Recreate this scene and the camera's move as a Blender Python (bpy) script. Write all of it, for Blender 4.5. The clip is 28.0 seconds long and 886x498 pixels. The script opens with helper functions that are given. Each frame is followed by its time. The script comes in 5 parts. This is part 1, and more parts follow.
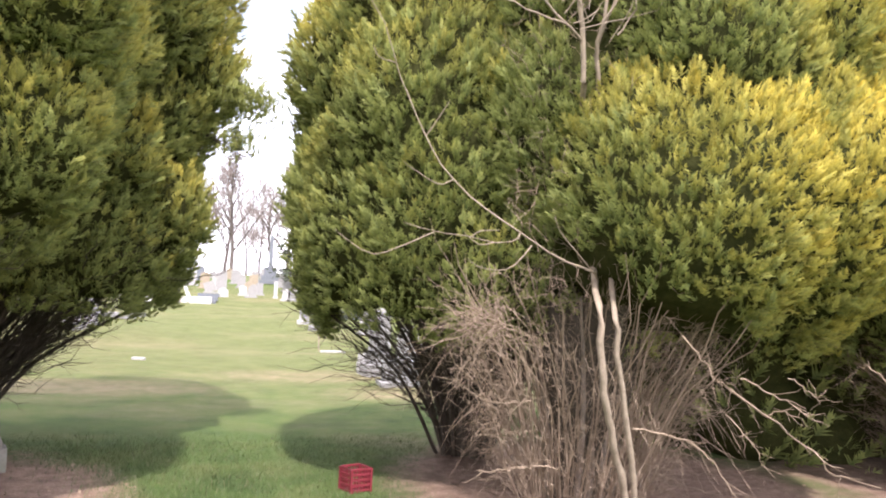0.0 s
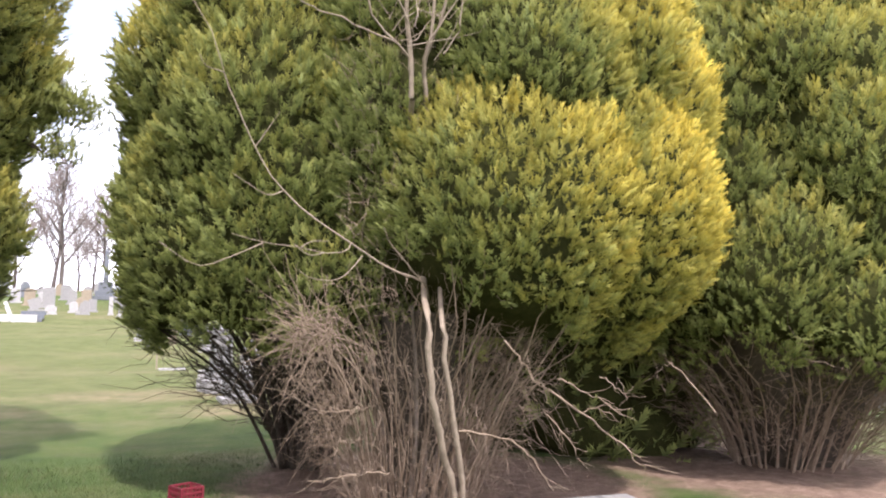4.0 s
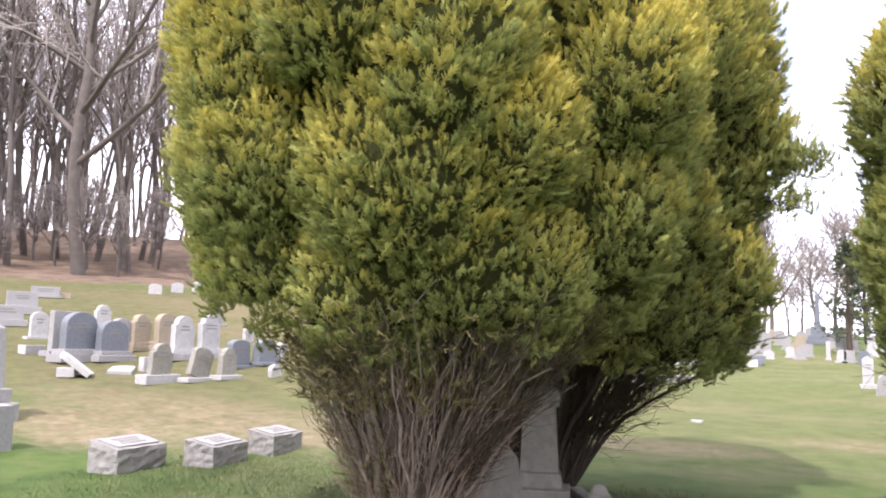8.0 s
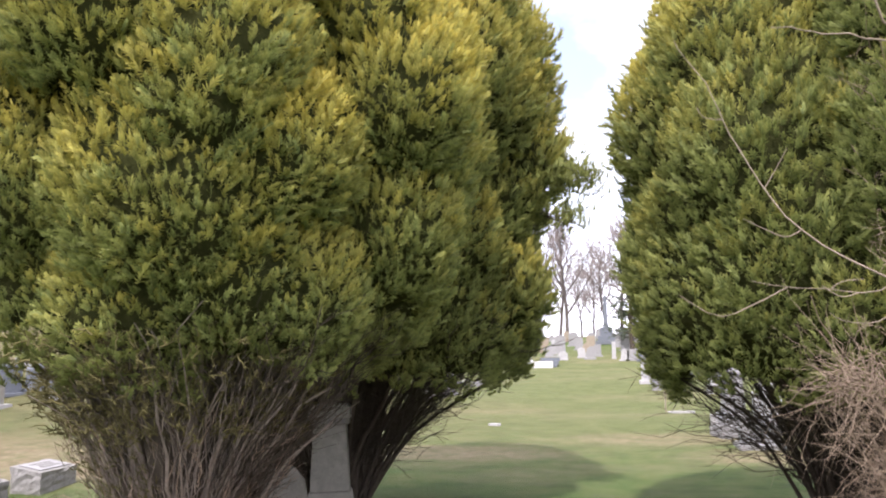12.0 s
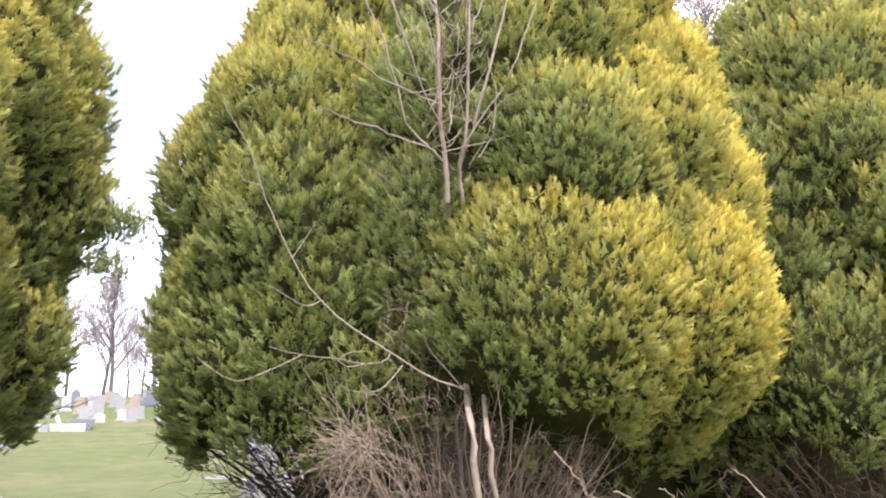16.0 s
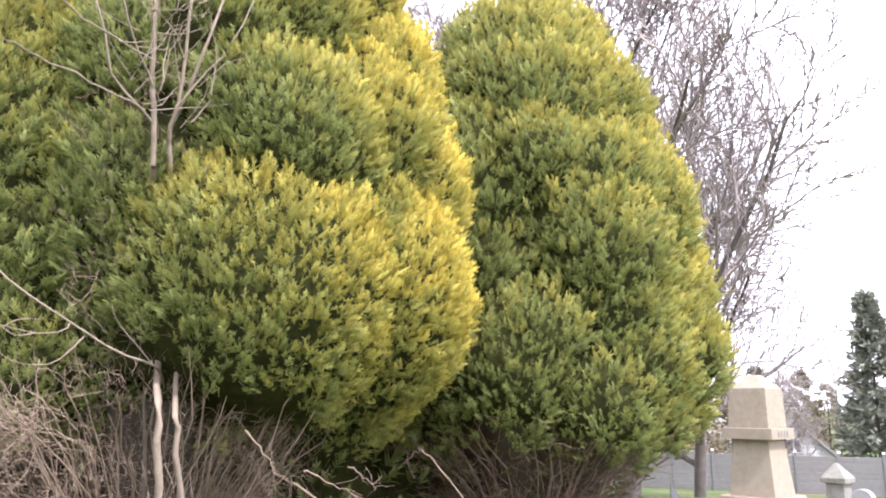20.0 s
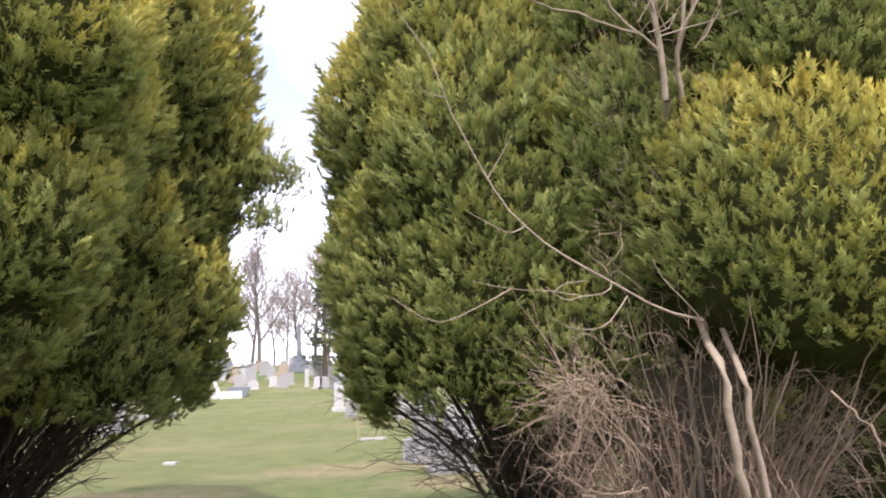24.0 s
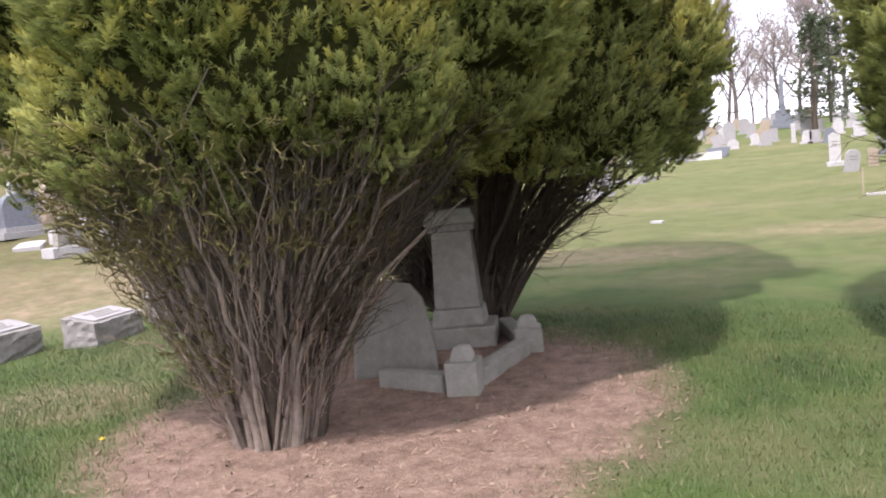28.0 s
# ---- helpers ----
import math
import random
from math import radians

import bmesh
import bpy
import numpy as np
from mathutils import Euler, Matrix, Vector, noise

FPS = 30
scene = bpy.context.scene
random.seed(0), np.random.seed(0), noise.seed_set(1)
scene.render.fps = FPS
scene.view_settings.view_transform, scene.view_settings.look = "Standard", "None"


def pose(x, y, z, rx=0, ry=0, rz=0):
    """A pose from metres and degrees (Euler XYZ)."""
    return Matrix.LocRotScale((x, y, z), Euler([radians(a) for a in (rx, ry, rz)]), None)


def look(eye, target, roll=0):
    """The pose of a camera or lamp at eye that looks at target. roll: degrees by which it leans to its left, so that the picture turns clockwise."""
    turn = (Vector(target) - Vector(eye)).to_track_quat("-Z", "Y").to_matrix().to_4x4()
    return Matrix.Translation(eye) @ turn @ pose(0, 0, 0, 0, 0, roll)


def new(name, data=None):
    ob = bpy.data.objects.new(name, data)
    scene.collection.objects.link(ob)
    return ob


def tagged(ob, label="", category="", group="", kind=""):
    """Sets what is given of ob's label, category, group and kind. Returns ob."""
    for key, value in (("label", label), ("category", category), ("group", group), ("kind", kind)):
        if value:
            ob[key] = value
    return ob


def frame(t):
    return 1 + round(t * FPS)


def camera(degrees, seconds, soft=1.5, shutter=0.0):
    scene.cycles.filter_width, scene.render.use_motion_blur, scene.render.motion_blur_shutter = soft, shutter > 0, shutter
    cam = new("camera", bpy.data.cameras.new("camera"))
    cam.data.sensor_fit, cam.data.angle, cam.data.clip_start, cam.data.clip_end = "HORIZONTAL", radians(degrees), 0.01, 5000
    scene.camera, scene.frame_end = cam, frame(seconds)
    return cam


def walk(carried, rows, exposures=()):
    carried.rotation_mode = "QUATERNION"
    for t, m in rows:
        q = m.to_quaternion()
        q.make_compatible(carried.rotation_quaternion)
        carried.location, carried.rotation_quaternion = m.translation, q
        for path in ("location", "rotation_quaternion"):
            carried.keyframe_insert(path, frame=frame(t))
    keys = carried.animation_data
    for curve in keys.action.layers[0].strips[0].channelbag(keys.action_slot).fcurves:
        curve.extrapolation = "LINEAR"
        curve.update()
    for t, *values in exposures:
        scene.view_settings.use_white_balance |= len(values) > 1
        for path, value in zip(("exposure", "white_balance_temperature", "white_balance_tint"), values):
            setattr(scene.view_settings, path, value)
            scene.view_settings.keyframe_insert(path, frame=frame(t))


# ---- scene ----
cam = camera(60.0, 28.0, soft=2.0)
PATH = [
    (0, (-0.045, 0.024, 1.559), (1.075, 4.885, 1.895), 2.39),
    (0.5, (-0.003, 0.008, 1.559), (1.255, 4.790, 2.303), 3.33),
    (1, (0.048, -0.029, 1.663), (1.690, 4.517, 2.940), 2.49),
    (1.5, (0.092, -0.034, 1.682), (2.170, 4.360, 2.855), 2.09),
    (2, (0.115, -0.055, 1.692), (2.333, 4.290, 2.790), 1.23),
    (2.5, (0.079, -0.075, 1.614), (2.597, 4.106, 2.699), 0.19),
    (4.5, (0.061, -0.164, 1.532), (1.432, 4.633, 1.850), 0.48),
    (5, (-0.015, -0.235, 1.508), (0.482, 4.716, 1.993), -0.41),
    (5.5, (-0.048, -0.212, 1.505), (-0.033, 4.777, 1.834), 0.28),
    (6, (-0.115, -0.224, 1.512), (-0.636, 4.737, 1.842), -0.05),
    (6.5, (-0.201, -0.257, 1.526), (-1.185, 4.630, 1.908), 0.83),
    (7, (-0.255, -0.264, 1.524), (-1.594, 4.538, 1.914), 1.14),
    (7.5, (-0.299, -0.292, 1.541), (-2.045, 4.367, 2.040), 1.10),
    (8, (-0.336, -0.317, 1.555), (-2.456, 4.166, 2.190), 1.16),
    (8.5, (-0.337, -0.335, 1.606), (-2.550, 3.952, 2.920), 2.22),
    (9, (-0.315, -0.366, 1.657), (-2.427, 3.842, 3.342), 2.07),
    (9.5, (-0.276, -0.346, 1.665), (-2.212, 3.942, 3.358), 0.16),
    (10, (-0.250, -0.303, 1.660), (-2.006, 4.136, 3.148), -1.63),
    (10.5, (-0.237, -0.245, 1.687), (-1.403, 4.503, 2.734), -0.99),
    (11, (-0.181, -0.225, 1.650), (-1.209, 4.581, 2.573), -1.16),
    (11.5, (-0.148, -0.196, 1.635), (-1.175, 4.626, 2.465), -1.36),
    (13.5, (-0.058, -0.013, 1.619), (-0.434, 4.959, 1.991), 1.10),
    (14, (-0.010, 0.009, 1.638), (-0.044, 4.972, 2.244), 1.33),
    (14.5, (0.028, -0.015, 1.637), (0.600, 4.893, 2.402), 1.55),
    (15, (0.077, 0.001, 1.632), (1.006, 4.835, 2.511), -0.08),
    (15.5, (0.096, -0.011, 1.633), (1.369, 4.720, 2.629), -0.78),
    (16, (0.136, -0.015, 1.643), (1.854, 4.563, 2.686), -0.34),
    (16.5, (0.159, -0.034, 1.665), (2.165, 4.400, 2.812), -0.71),
    (17, (0.173, -0.077, 1.671), (2.335, 4.179, 3.160), -1.23),
    (17.5, (0.206, -0.101, 1.659), (2.747, 3.899, 3.254), -0.60),
    (18, (0.249, -0.107, 1.640), (3.323, 3.529, 3.166), -0.14),
    (18.5, (0.284, -0.128, 1.611), (3.606, 3.275, 3.156), -0.25),
    (19, (0.327, -0.119, 1.576), (3.770, 3.282, 2.832), -0.09),
    (19.5, (0.319, -0.076, 1.527), (3.696, 3.447, 2.618), -0.02),
    (20, (0.266, -0.038, 1.543), (3.482, 3.655, 2.555), 0.23),
    (20.5, (0.154, 0.051, 1.568), (3.111, 3.995, 2.407), -0.64),
    (21, (-0.038, 0.148, 1.571), (2.513, 4.396, 2.244), 0.02),
    (21.5, (-0.140, 0.249, 1.576), (1.667, 4.874, 2.158), 0.83),
    (23.5, (-0.037, 0.717, 1.497), (1.137, 5.571, 1.752), -0.98),
    (24, (-0.146, 0.897, 1.558), (0.825, 5.733, 2.374), -2.45),
    (24.5, (-0.237, 0.900, 1.607), (0.011, 5.782, 2.659), -3.49),
    (25, (-0.257, 1.001, 1.608), (-1.009, 5.863, 2.499), 0.55),
    (25.5, (-0.326, 0.974, 1.606), (-1.590, 5.757, 2.331), -1.53),
    (26, (-0.376, 0.918, 1.612), (-1.747, 5.679, 2.283), -1.50),
    (26.5, (-0.420, 0.839, 1.596), (-1.785, 5.600, 2.285), -2.28),
    (27, (-0.408, 0.948, 1.529), (-2.096, 5.642, 1.875), -3.51),
    (27.5, (-0.339, 1.206, 1.487), (-2.311, 5.801, 1.529), -4.62),
    (28, (-0.305, 1.414, 1.435), (-2.309, 5.971, 0.969), -5.94),
]

# seconds, stops, kelvin, tint: the picture's white balance drifts a little towards the bright sky
EXPOSURES = [(0, 1.45, 6400, 21), (2, 0.8, 6200, 23), (5, 1.25, 6300, 21), (8, 1.15, 6250, 22), (9, 0.75, 6050, 22), (10, 0.30, 6000, 21), (11, 0.70, 6150, 22), (14, 1.1, 6250, 21), (15, 1.1, 6250, 21), (17, 1.45, 5850, 22), (20, 1.4, 5950, 23), (21, 1.25, 5950, 23), (24, 1.0, 6300, 22), (26, 0.85, 6250, 22), (28, 1.0, 6250, 23)]
walk(cam, [(t, look(eye, target, roll)) for t, eye, target, roll in PATH], [(t, stops - 0.04, kelvin, tint) for t, stops, kelvin, tint in EXPOSURES])

# ---- world and sun ----
SUN_FROM = Vector((-0.08, -1.0, 1.55)).normalized()
world = bpy.data.worlds.new("sky_world")
scene.world = world
world.use_nodes = True


def node(tree, kind, **values):
    n = tree.nodes.new(kind)
    for key, value in values.items():
        if key in n.inputs:
            if isinstance(value, bpy.types.NodeSocket):
                tree.links.new(value, n.inputs[key])
            else:
                n.inputs[key].default_value = value
    return n


def math_node(tree, op, a, b=0.0):
    n = tree.nodes.new("ShaderNodeMath")
    n.operation = op
    for i, v in enumerate((a, b)):
        if isinstance(v, bpy.types.NodeSocket):
            tree.links.new(v, n.inputs[i])
        else:
            n.inputs[i].default_value = v
    return n.outputs[0]


def ramp(tree, fac, stops):
    n = tree.nodes.new("ShaderNodeValToRGB")
    tree.links.new(fac, n.inputs[0])
    el = n.color_ramp.elements
    while len(el) < len(stops):
        el.new(0.5)
    for e, (p, c) in zip(el, stops):
        e.position = p
        e.color = (*c, 1) if len(c) == 3 else c
    return n.outputs[0]


def mix(tree, fac, a, b, blend="MIX"):
    n = tree.nodes.new("ShaderNodeMix")
    n.data_type, n.blend_type = "RGBA", blend
    for i, v in ((0, fac), (6, a), (7, b)):
        if isinstance(v, bpy.types.NodeSocket):
            tree.links.new(v, n.inputs[i])
        elif i == 0:
            n.inputs[i].default_value = v
        else:
            n.inputs[i].default_value = (*v, 1)
    return n.outputs[2]


def noise_tex(tree, vec, scale, detail=4.0, rough=0.6):
    n = node(tree, "ShaderNodeTexNoise", Scale=scale, Detail=detail, Roughness=rough)
    if vec is not None:
        tree.links.new(vec, n.inputs["Vector"])
    return n.outputs[0]


def build_world():
    t = world.node_tree
    t.nodes.clear()
    sky = t.nodes.new("ShaderNodeTexSky")
    sky.sky_type, sky.sun_disc = "NISHITA", False
    sky.sun_elevation = math.asin(SUN_FROM.z)
    sky.sun_rotation = math.atan2(SUN_FROM.x, SUN_FROM.y)
    co = t.nodes.new("ShaderNodeTexCoord").outputs["Generated"]
    m = t.nodes.new("ShaderNodeMapping")
    m.inputs["Scale"].default_value = (1.0, 1.0, 2.2)
    m.inputs["Location"].default_value = (3.1, 0.4, 0.2)
    t.links.new(co, m.inputs["Vector"])
    cover = ramp(t, noise_tex(t, m.outputs[0], 1.7, 5, 0.55), [(0.30, (0.55, 0.55, 0.55)), (0.45, (1, 1, 1))])
    # a rift of blue in the thin cloud
    dist = t.nodes.new("ShaderNodeVectorMath")
    dist.operation = "DISTANCE"
    t.links.new(co, dist.inputs[0])
    dist.inputs[1].default_value = (-0.02, 0.93, 0.365)
    rift = math_node(t, "ADD", dist.outputs["Value"], math_node(t, "MULTIPLY", math_node(t, "SUBTRACT", noise_tex(t, m.outputs[0], 4.0, 5, 0.6), 0.5), 0.35))
    cover = math_node(t, "MULTIPLY", cover, ramp(t, rift, [(0.06, (0.20, 0.20, 0.20)), (0.25, (1, 1, 1))]))
    tone = ramp(t, noise_tex(t, m.outputs[0], 3.3, 4, 0.5), [(0.3, (8.6, 8.8, 9.3)), (0.7, (10.6, 10.6, 10.7))])
    col = mix(t, cover, sky.outputs[0], tone)
    bg = node(t, "ShaderNodeBackground", Color=col, Strength=0.15)
    t.links.new(bg.outputs[0], node(t, "ShaderNodeOutputWorld").inputs[0])


build_world()
sun = new("sun", bpy.data.lights.new("sun", "SUN"))
sun.data.energy, sun.data.angle, sun.data.color = 3.0, radians(1.5), (1.0, 0.95, 0.86)
sun.matrix_world = look(SUN_FROM * 60, (0, 0, 0))


# ---- materials ----
def material(name):
    m = bpy.data.materials.new(name)
    m.use_nodes = True
    t = m.node_tree
    b = t.nodes["Principled BSDF"]
    return m, t, b


def bumped(t, b, height, strength, distance):
    n = node(t, "ShaderNodeBump", Strength=strength, Distance=distance, Height=height)
    t.links.new(n.outputs[0], b.inputs["Normal"])


def surface(name, dark, light, scale=6.0, rough=0.8, bump=0.4, depth=0.01, fine=60.0, stain=None, stain_scale=1.2, stain_at=0.55):
    """Mottled surface: two scales of grain, with stains that have a shape of their own."""
    m, t, b = material(name)
    co = t.nodes.new("ShaderNodeTexCoord").outputs["Object"]
    rnd = t.nodes.new("ShaderNodeObjectInfo").outputs["Random"]
    big = noise_tex(t, co, scale, 5, 0.6)
    small = noise_tex(t, co, fine, 3, 0.6)
    col = ramp(t, big, [(0.3, dark), (0.7, light)])
    col = mix(t, 0.35, col, ramp(t, small, [(0.3, dark), (0.7, light)]))
    col = mix(t, 0.16, col, ramp(t, rnd, [(0.0, dark), (1.0, light)]))
    if stain:
        col = mix(t, ramp(t, noise_tex(t, co, stain_scale, 6, 0.65), [(stain_at, (0, 0, 0)), (stain_at + 0.15, (0.8, 0.8, 0.8))]), col, stain)
    t.links.new(col, b.inputs["Base Color"])
    b.inputs["Roughness"].default_value = rough
    b.inputs["Specular IOR Level"].default_value = 0.3
    bumped(t, b, mix(t, 0.5, big, small), bump, depth)
    return m


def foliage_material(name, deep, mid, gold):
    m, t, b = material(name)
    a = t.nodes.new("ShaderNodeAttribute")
    a.attribute_name = "leaf_sun_tone"
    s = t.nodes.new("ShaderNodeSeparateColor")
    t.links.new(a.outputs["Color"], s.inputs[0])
    tip, sunlit_gold, rnd = s.outputs
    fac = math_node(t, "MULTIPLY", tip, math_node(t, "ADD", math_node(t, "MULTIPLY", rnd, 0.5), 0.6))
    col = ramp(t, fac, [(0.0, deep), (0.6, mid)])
    # gold mixes the leaves' own tint with sunlight put into colour
    g = math_node(t, "MULTIPLY", sunlit_gold, math_node(t, "ADD", math_node(t, "MULTIPLY", tip, 0.75), 0.25))
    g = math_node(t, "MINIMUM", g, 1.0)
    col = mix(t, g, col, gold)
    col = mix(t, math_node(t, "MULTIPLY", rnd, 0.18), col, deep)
    t.links.new(col, b.inputs["Base Color"])
    b.inputs["Roughness"].default_value = 0.6
    b.inputs["Specular IOR Level"].default_value = 0.12
    tr = node(t, "ShaderNodeBsdfTranslucent", Color=col)
    w = t.nodes.new("ShaderNodeAttribute")
    w.attribute_name = "billow"
    geo = t.nodes.new("ShaderNodeNewGeometry")
    both = t.nodes.new("ShaderNodeMix")
    both.data_type = "VECTOR"
    both.inputs[0].default_value = 0.52
    t.links.new(geo.outputs["Normal"], both.inputs[4])
    t.links.new(w.outputs["Vector"], both.inputs[5])
    nrm = t.nodes.new("ShaderNodeVectorMath")
    nrm.operation = "NORMALIZE"
    t.links.new(both.outputs[1], nrm.inputs[0])
    t.links.new(nrm.outputs[0], b.inputs["Normal"])
    mx = node(t, "ShaderNodeMixShader", Fac=0.36)
    t.links.new(b.outputs[0], mx.inputs[1])
    t.links.new(tr.outputs[0], mx.inputs[2])
    t.links.new(mx.outputs[0], t.nodes["Material Output"].inputs[0])
    return m


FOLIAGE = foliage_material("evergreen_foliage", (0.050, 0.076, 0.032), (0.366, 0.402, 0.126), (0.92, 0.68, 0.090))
# almost black, so gaps between the leaf fans are coloured as shade
SHADE_CORE = surface("inner_foliage_shade", (0.020, 0.023, 0.009), (0.054, 0.056, 0.020), 9, 1.0, 0.8, 0.03, 40)
SHADE_CORE.node_tree.nodes["Principled BSDF"].inputs["Specular IOR Level"].default_value = 0.0
BARK = surface("arborvitae_bark", (0.100, 0.080, 0.066), (0.30, 0.250, 0.208), 14, 0.95, 0.8, 0.012, 90, (0.16, 0.17, 0.08), 3.0, 0.6)
# darker copy of the bark, with the shade under crowns in its colour
DARK_SHADE_BARK = surface("dark_shade_bark", (0.035, 0.028, 0.022), (0.10, 0.08, 0.06), 14, 0.95, 0.8, 0.012, 90)
MOSS = surface("mossy_dying_sprays", (0.060, 0.055, 0.022), (0.17, 0.145, 0.055), 9, 0.95, 0.3, 0.004, 60)
DEADTWIG = surface("dead_grey_brown_twigs", (0.130, 0.092, 0.066), (0.37, 0.283, 0.210), 11, 0.95, 0.4, 0.004, 80)
PALEBARK = surface("pale_sapling_bark", (0.165, 0.130, 0.098), (0.35, 0.282, 0.216), 18, 0.85, 0.4, 0.004, 90, (0.22, 0.17, 0.12), 9, 0.58)
WOODBARK = surface("bare_woodland_bark", (0.070, 0.060, 0.055), (0.155, 0.133, 0.120), 3, 0.95, 0.7, 0.03, 25)
FINEBARK = surface("fine_bare_twigs", (0.20, 0.172, 0.160), (0.33, 0.286, 0.265), 2, 0.95, 0.0, 0.01, 10)
MARBLE = surface("weathered_white_marble", (0.27, 0.265, 0.27), (0.47, 0.46, 0.455), 7, 0.7, 0.35, 0.006, 70, (0.30, 0.30, 0.29), 2.6, 0.54)
GRANITE = surface("grey_granite", (0.19, 0.19, 0.195), (0.34, 0.33, 0.325), 20, 0.7, 0.4, 0.006, 140, (0.2, 0.2, 0.19), 2.2, 0.58)
DARKGRANITE = surface("dark_blue_grey_granite", (0.10, 0.11, 0.13), (0.19, 0.205, 0.23), 22, 0.5, 0.3, 0.004, 140, (0.24, 0.25, 0.25), 2.0, 0.6)
SANDSTONE = surface("buff_sandstone", (0.225, 0.186, 0.138), (0.35, 0.295, 0.225), 9, 0.85, 0.4, 0.006, 100, (0.30, 0.27, 0.22), 2.0, 0.56)
OLDSTONE = surface("lichened_grey_stone", (0.155, 0.150, 0.130), (0.30, 0.288, 0.252), 8, 0.9, 0.6, 0.01, 80, (0.16, 0.165, 0.11), 2.4, 0.54)
ROUGHSTONE = surface("rough_quarried_granite", (0.16, 0.152, 0.145), (0.33, 0.318, 0.30), 14, 0.9, 1.0, 0.03, 60, (0.2, 0.19, 0.17), 3, 0.58)
LETTER = surface("cut_lettering", (0.16, 0.155, 0.145), (0.22, 0.21, 0.2), 30, 0.9, 0.2, 0.002, 90)
REDPLASTIC = surface("faded_red_plastic", (0.11, 0.014, 0.022), (0.22, 0.028, 0.04), 9, 0.5, 0.1, 0.002, 60)
WHITEPAINT = surface("white_paint", (0.48, 0.47, 0.45), (0.66, 0.65, 0.63), 8, 0.6, 0.15, 0.003, 60, (0.5, 0.49, 0.45), 3, 0.6)
VINYL = surface("grey_vinyl_fence", (0.150, 0.145, 0.140), (0.215, 0.207, 0.200), 5, 0.6, 0.15, 0.004, 50)
ROOFING = surface("grey_roof_shingle", (0.20, 0.195, 0.20), (0.33, 0.325, 0.33), 7, 0.9, 0.5, 0.02, 30)
SIDING = surface("white_house_siding", (0.62, 0.62, 0.62), (0.74, 0.74, 0.74), 5, 0.7, 0.2, 0.01, 30)
GREYSIDING = surface("grey_house_siding", (0.40, 0.40, 0.42), (0.52, 0.52, 0.54), 5, 0.7, 0.2, 0.01, 30)
DARKGLASS = surface("dark_window_pane", (0.03, 0.035, 0.045), (0.06, 0.065, 0.08), 2, 0.08, 0.0, 0.001, 20)
YELLOW = surface("dandelion_yellow", (0.75, 0.55, 0.02), (0.85, 0.68, 0.04), 40, 0.7, 0.1, 0.002, 200)
FLAGCLOTH = surface("faded_flag_cloth", (0.12, 0.12, 0.16), (0.3, 0.28, 0.3), 40, 0.9, 0.1, 0.002, 90)
# conifer needles with distance haze mixed into their colour
HAZED_CONIFER = surface("hazed_spruce_needles", (0.11, 0.122, 0.092), (0.23, 0.240, 0.185), 3, 0.8, 0.2, 0.02, 20)
CONIFER = surface("dark_conifer_needles", (0.03, 0.045, 0.025), (0.09, 0.11, 0.06), 3, 0.8, 0.2, 0.02, 20)
BROWNEVERGREEN = surface("bronzed_evergreen", (0.15, 0.13, 0.085), (0.30, 0.25, 0.165), 2, 0.9, 0.2, 0.02, 20)
LITTER = surface("fallen_leaves_and_chips", (0.15, 0.095, 0.065), (0.36, 0.27, 0.20), 30, 0.95, 0.3, 0.005, 120)


def grass_colour(t, pos):
    """Turf: green, with straw patches that follow drifts of noise."""
    m = t.nodes.new("ShaderNodeMapping")
    m.inputs["Scale"].default_value = (0.20, 0.34, 0.3)
    t.links.new(pos, m.inputs["Vector"])
    drift = noise_tex(t, m.outputs[0], 1.0, 5, 0.6)
    green = ramp(t, noise_tex(t, pos, 1.3, 6, 0.65), [(0.25, (0.036, 0.066, 0.018)), (0.5, (0.070, 0.110, 0.030)), (0.75, (0.120, 0.136, 0.050))])
    straw = ramp(t, noise_tex(t, pos, 5.0, 5, 0.7), [(0.3, (0.15, 0.118, 0.070)), (0.7, (0.29, 0.23, 0.156))])
    return green, straw, drift


def ellipse_mask(t, pos, cx, cy, rx, ry, edge, wobble):
    """1 inside an ellipse on the ground, with a ragged rim."""
    s = t.nodes.new("ShaderNodeSeparateXYZ")
    t.links.new(pos, s.inputs[0])
    dx = math_node(t, "DIVIDE", math_node(t, "SUBTRACT", s.outputs[0], cx), rx)
    dy = math_node(t, "DIVIDE", math_node(t, "SUBTRACT", s.outputs[1], cy), ry)
    d = math_node(t, "SQRT", math_node(t, "ADD", math_node(t, "MULTIPLY", dx, dx), math_node(t, "MULTIPLY", dy, dy)))
    d = math_node(t, "ADD", d, math_node(t, "MULTIPLY", math_node(t, "SUBTRACT", noise_tex(t, pos, 1.8, 5, 0.65), 0.5), wobble))
    n = t.nodes.new("ShaderNodeMapRange")
    n.interpolation_type = "SMOOTHSTEP"
    t.links.new(d, n.inputs[0])
    for i, v in ((1, 1.0 - edge), (2, 1.0 + edge), (3, 1.0), (4, 0.0)):
        n.inputs[i].default_value = v
    return n.outputs[0]


BEDS = [(-2.65, 5.75, 1.75, 2.1), (3.0, 6.4, 1.9, 2.0), (7.2, 6.4, 2.2, 2.0)]
STRAW = [(-9.6, 10.2, 4.2, 1.5), (-10.5, 8.6, 2.0, 1.4), (-14.5, 19.5, 5.5, 1.6), (1.4, 14.6, 2.4, 0.8), (-18.0, 24.0, 9.0, 2.5), (-3.0, 12.6, 2.2, 0.8), (3.2, 12.4, 2.0, 1.0), (-5.4, 5.6, 0.9, 0.5)]


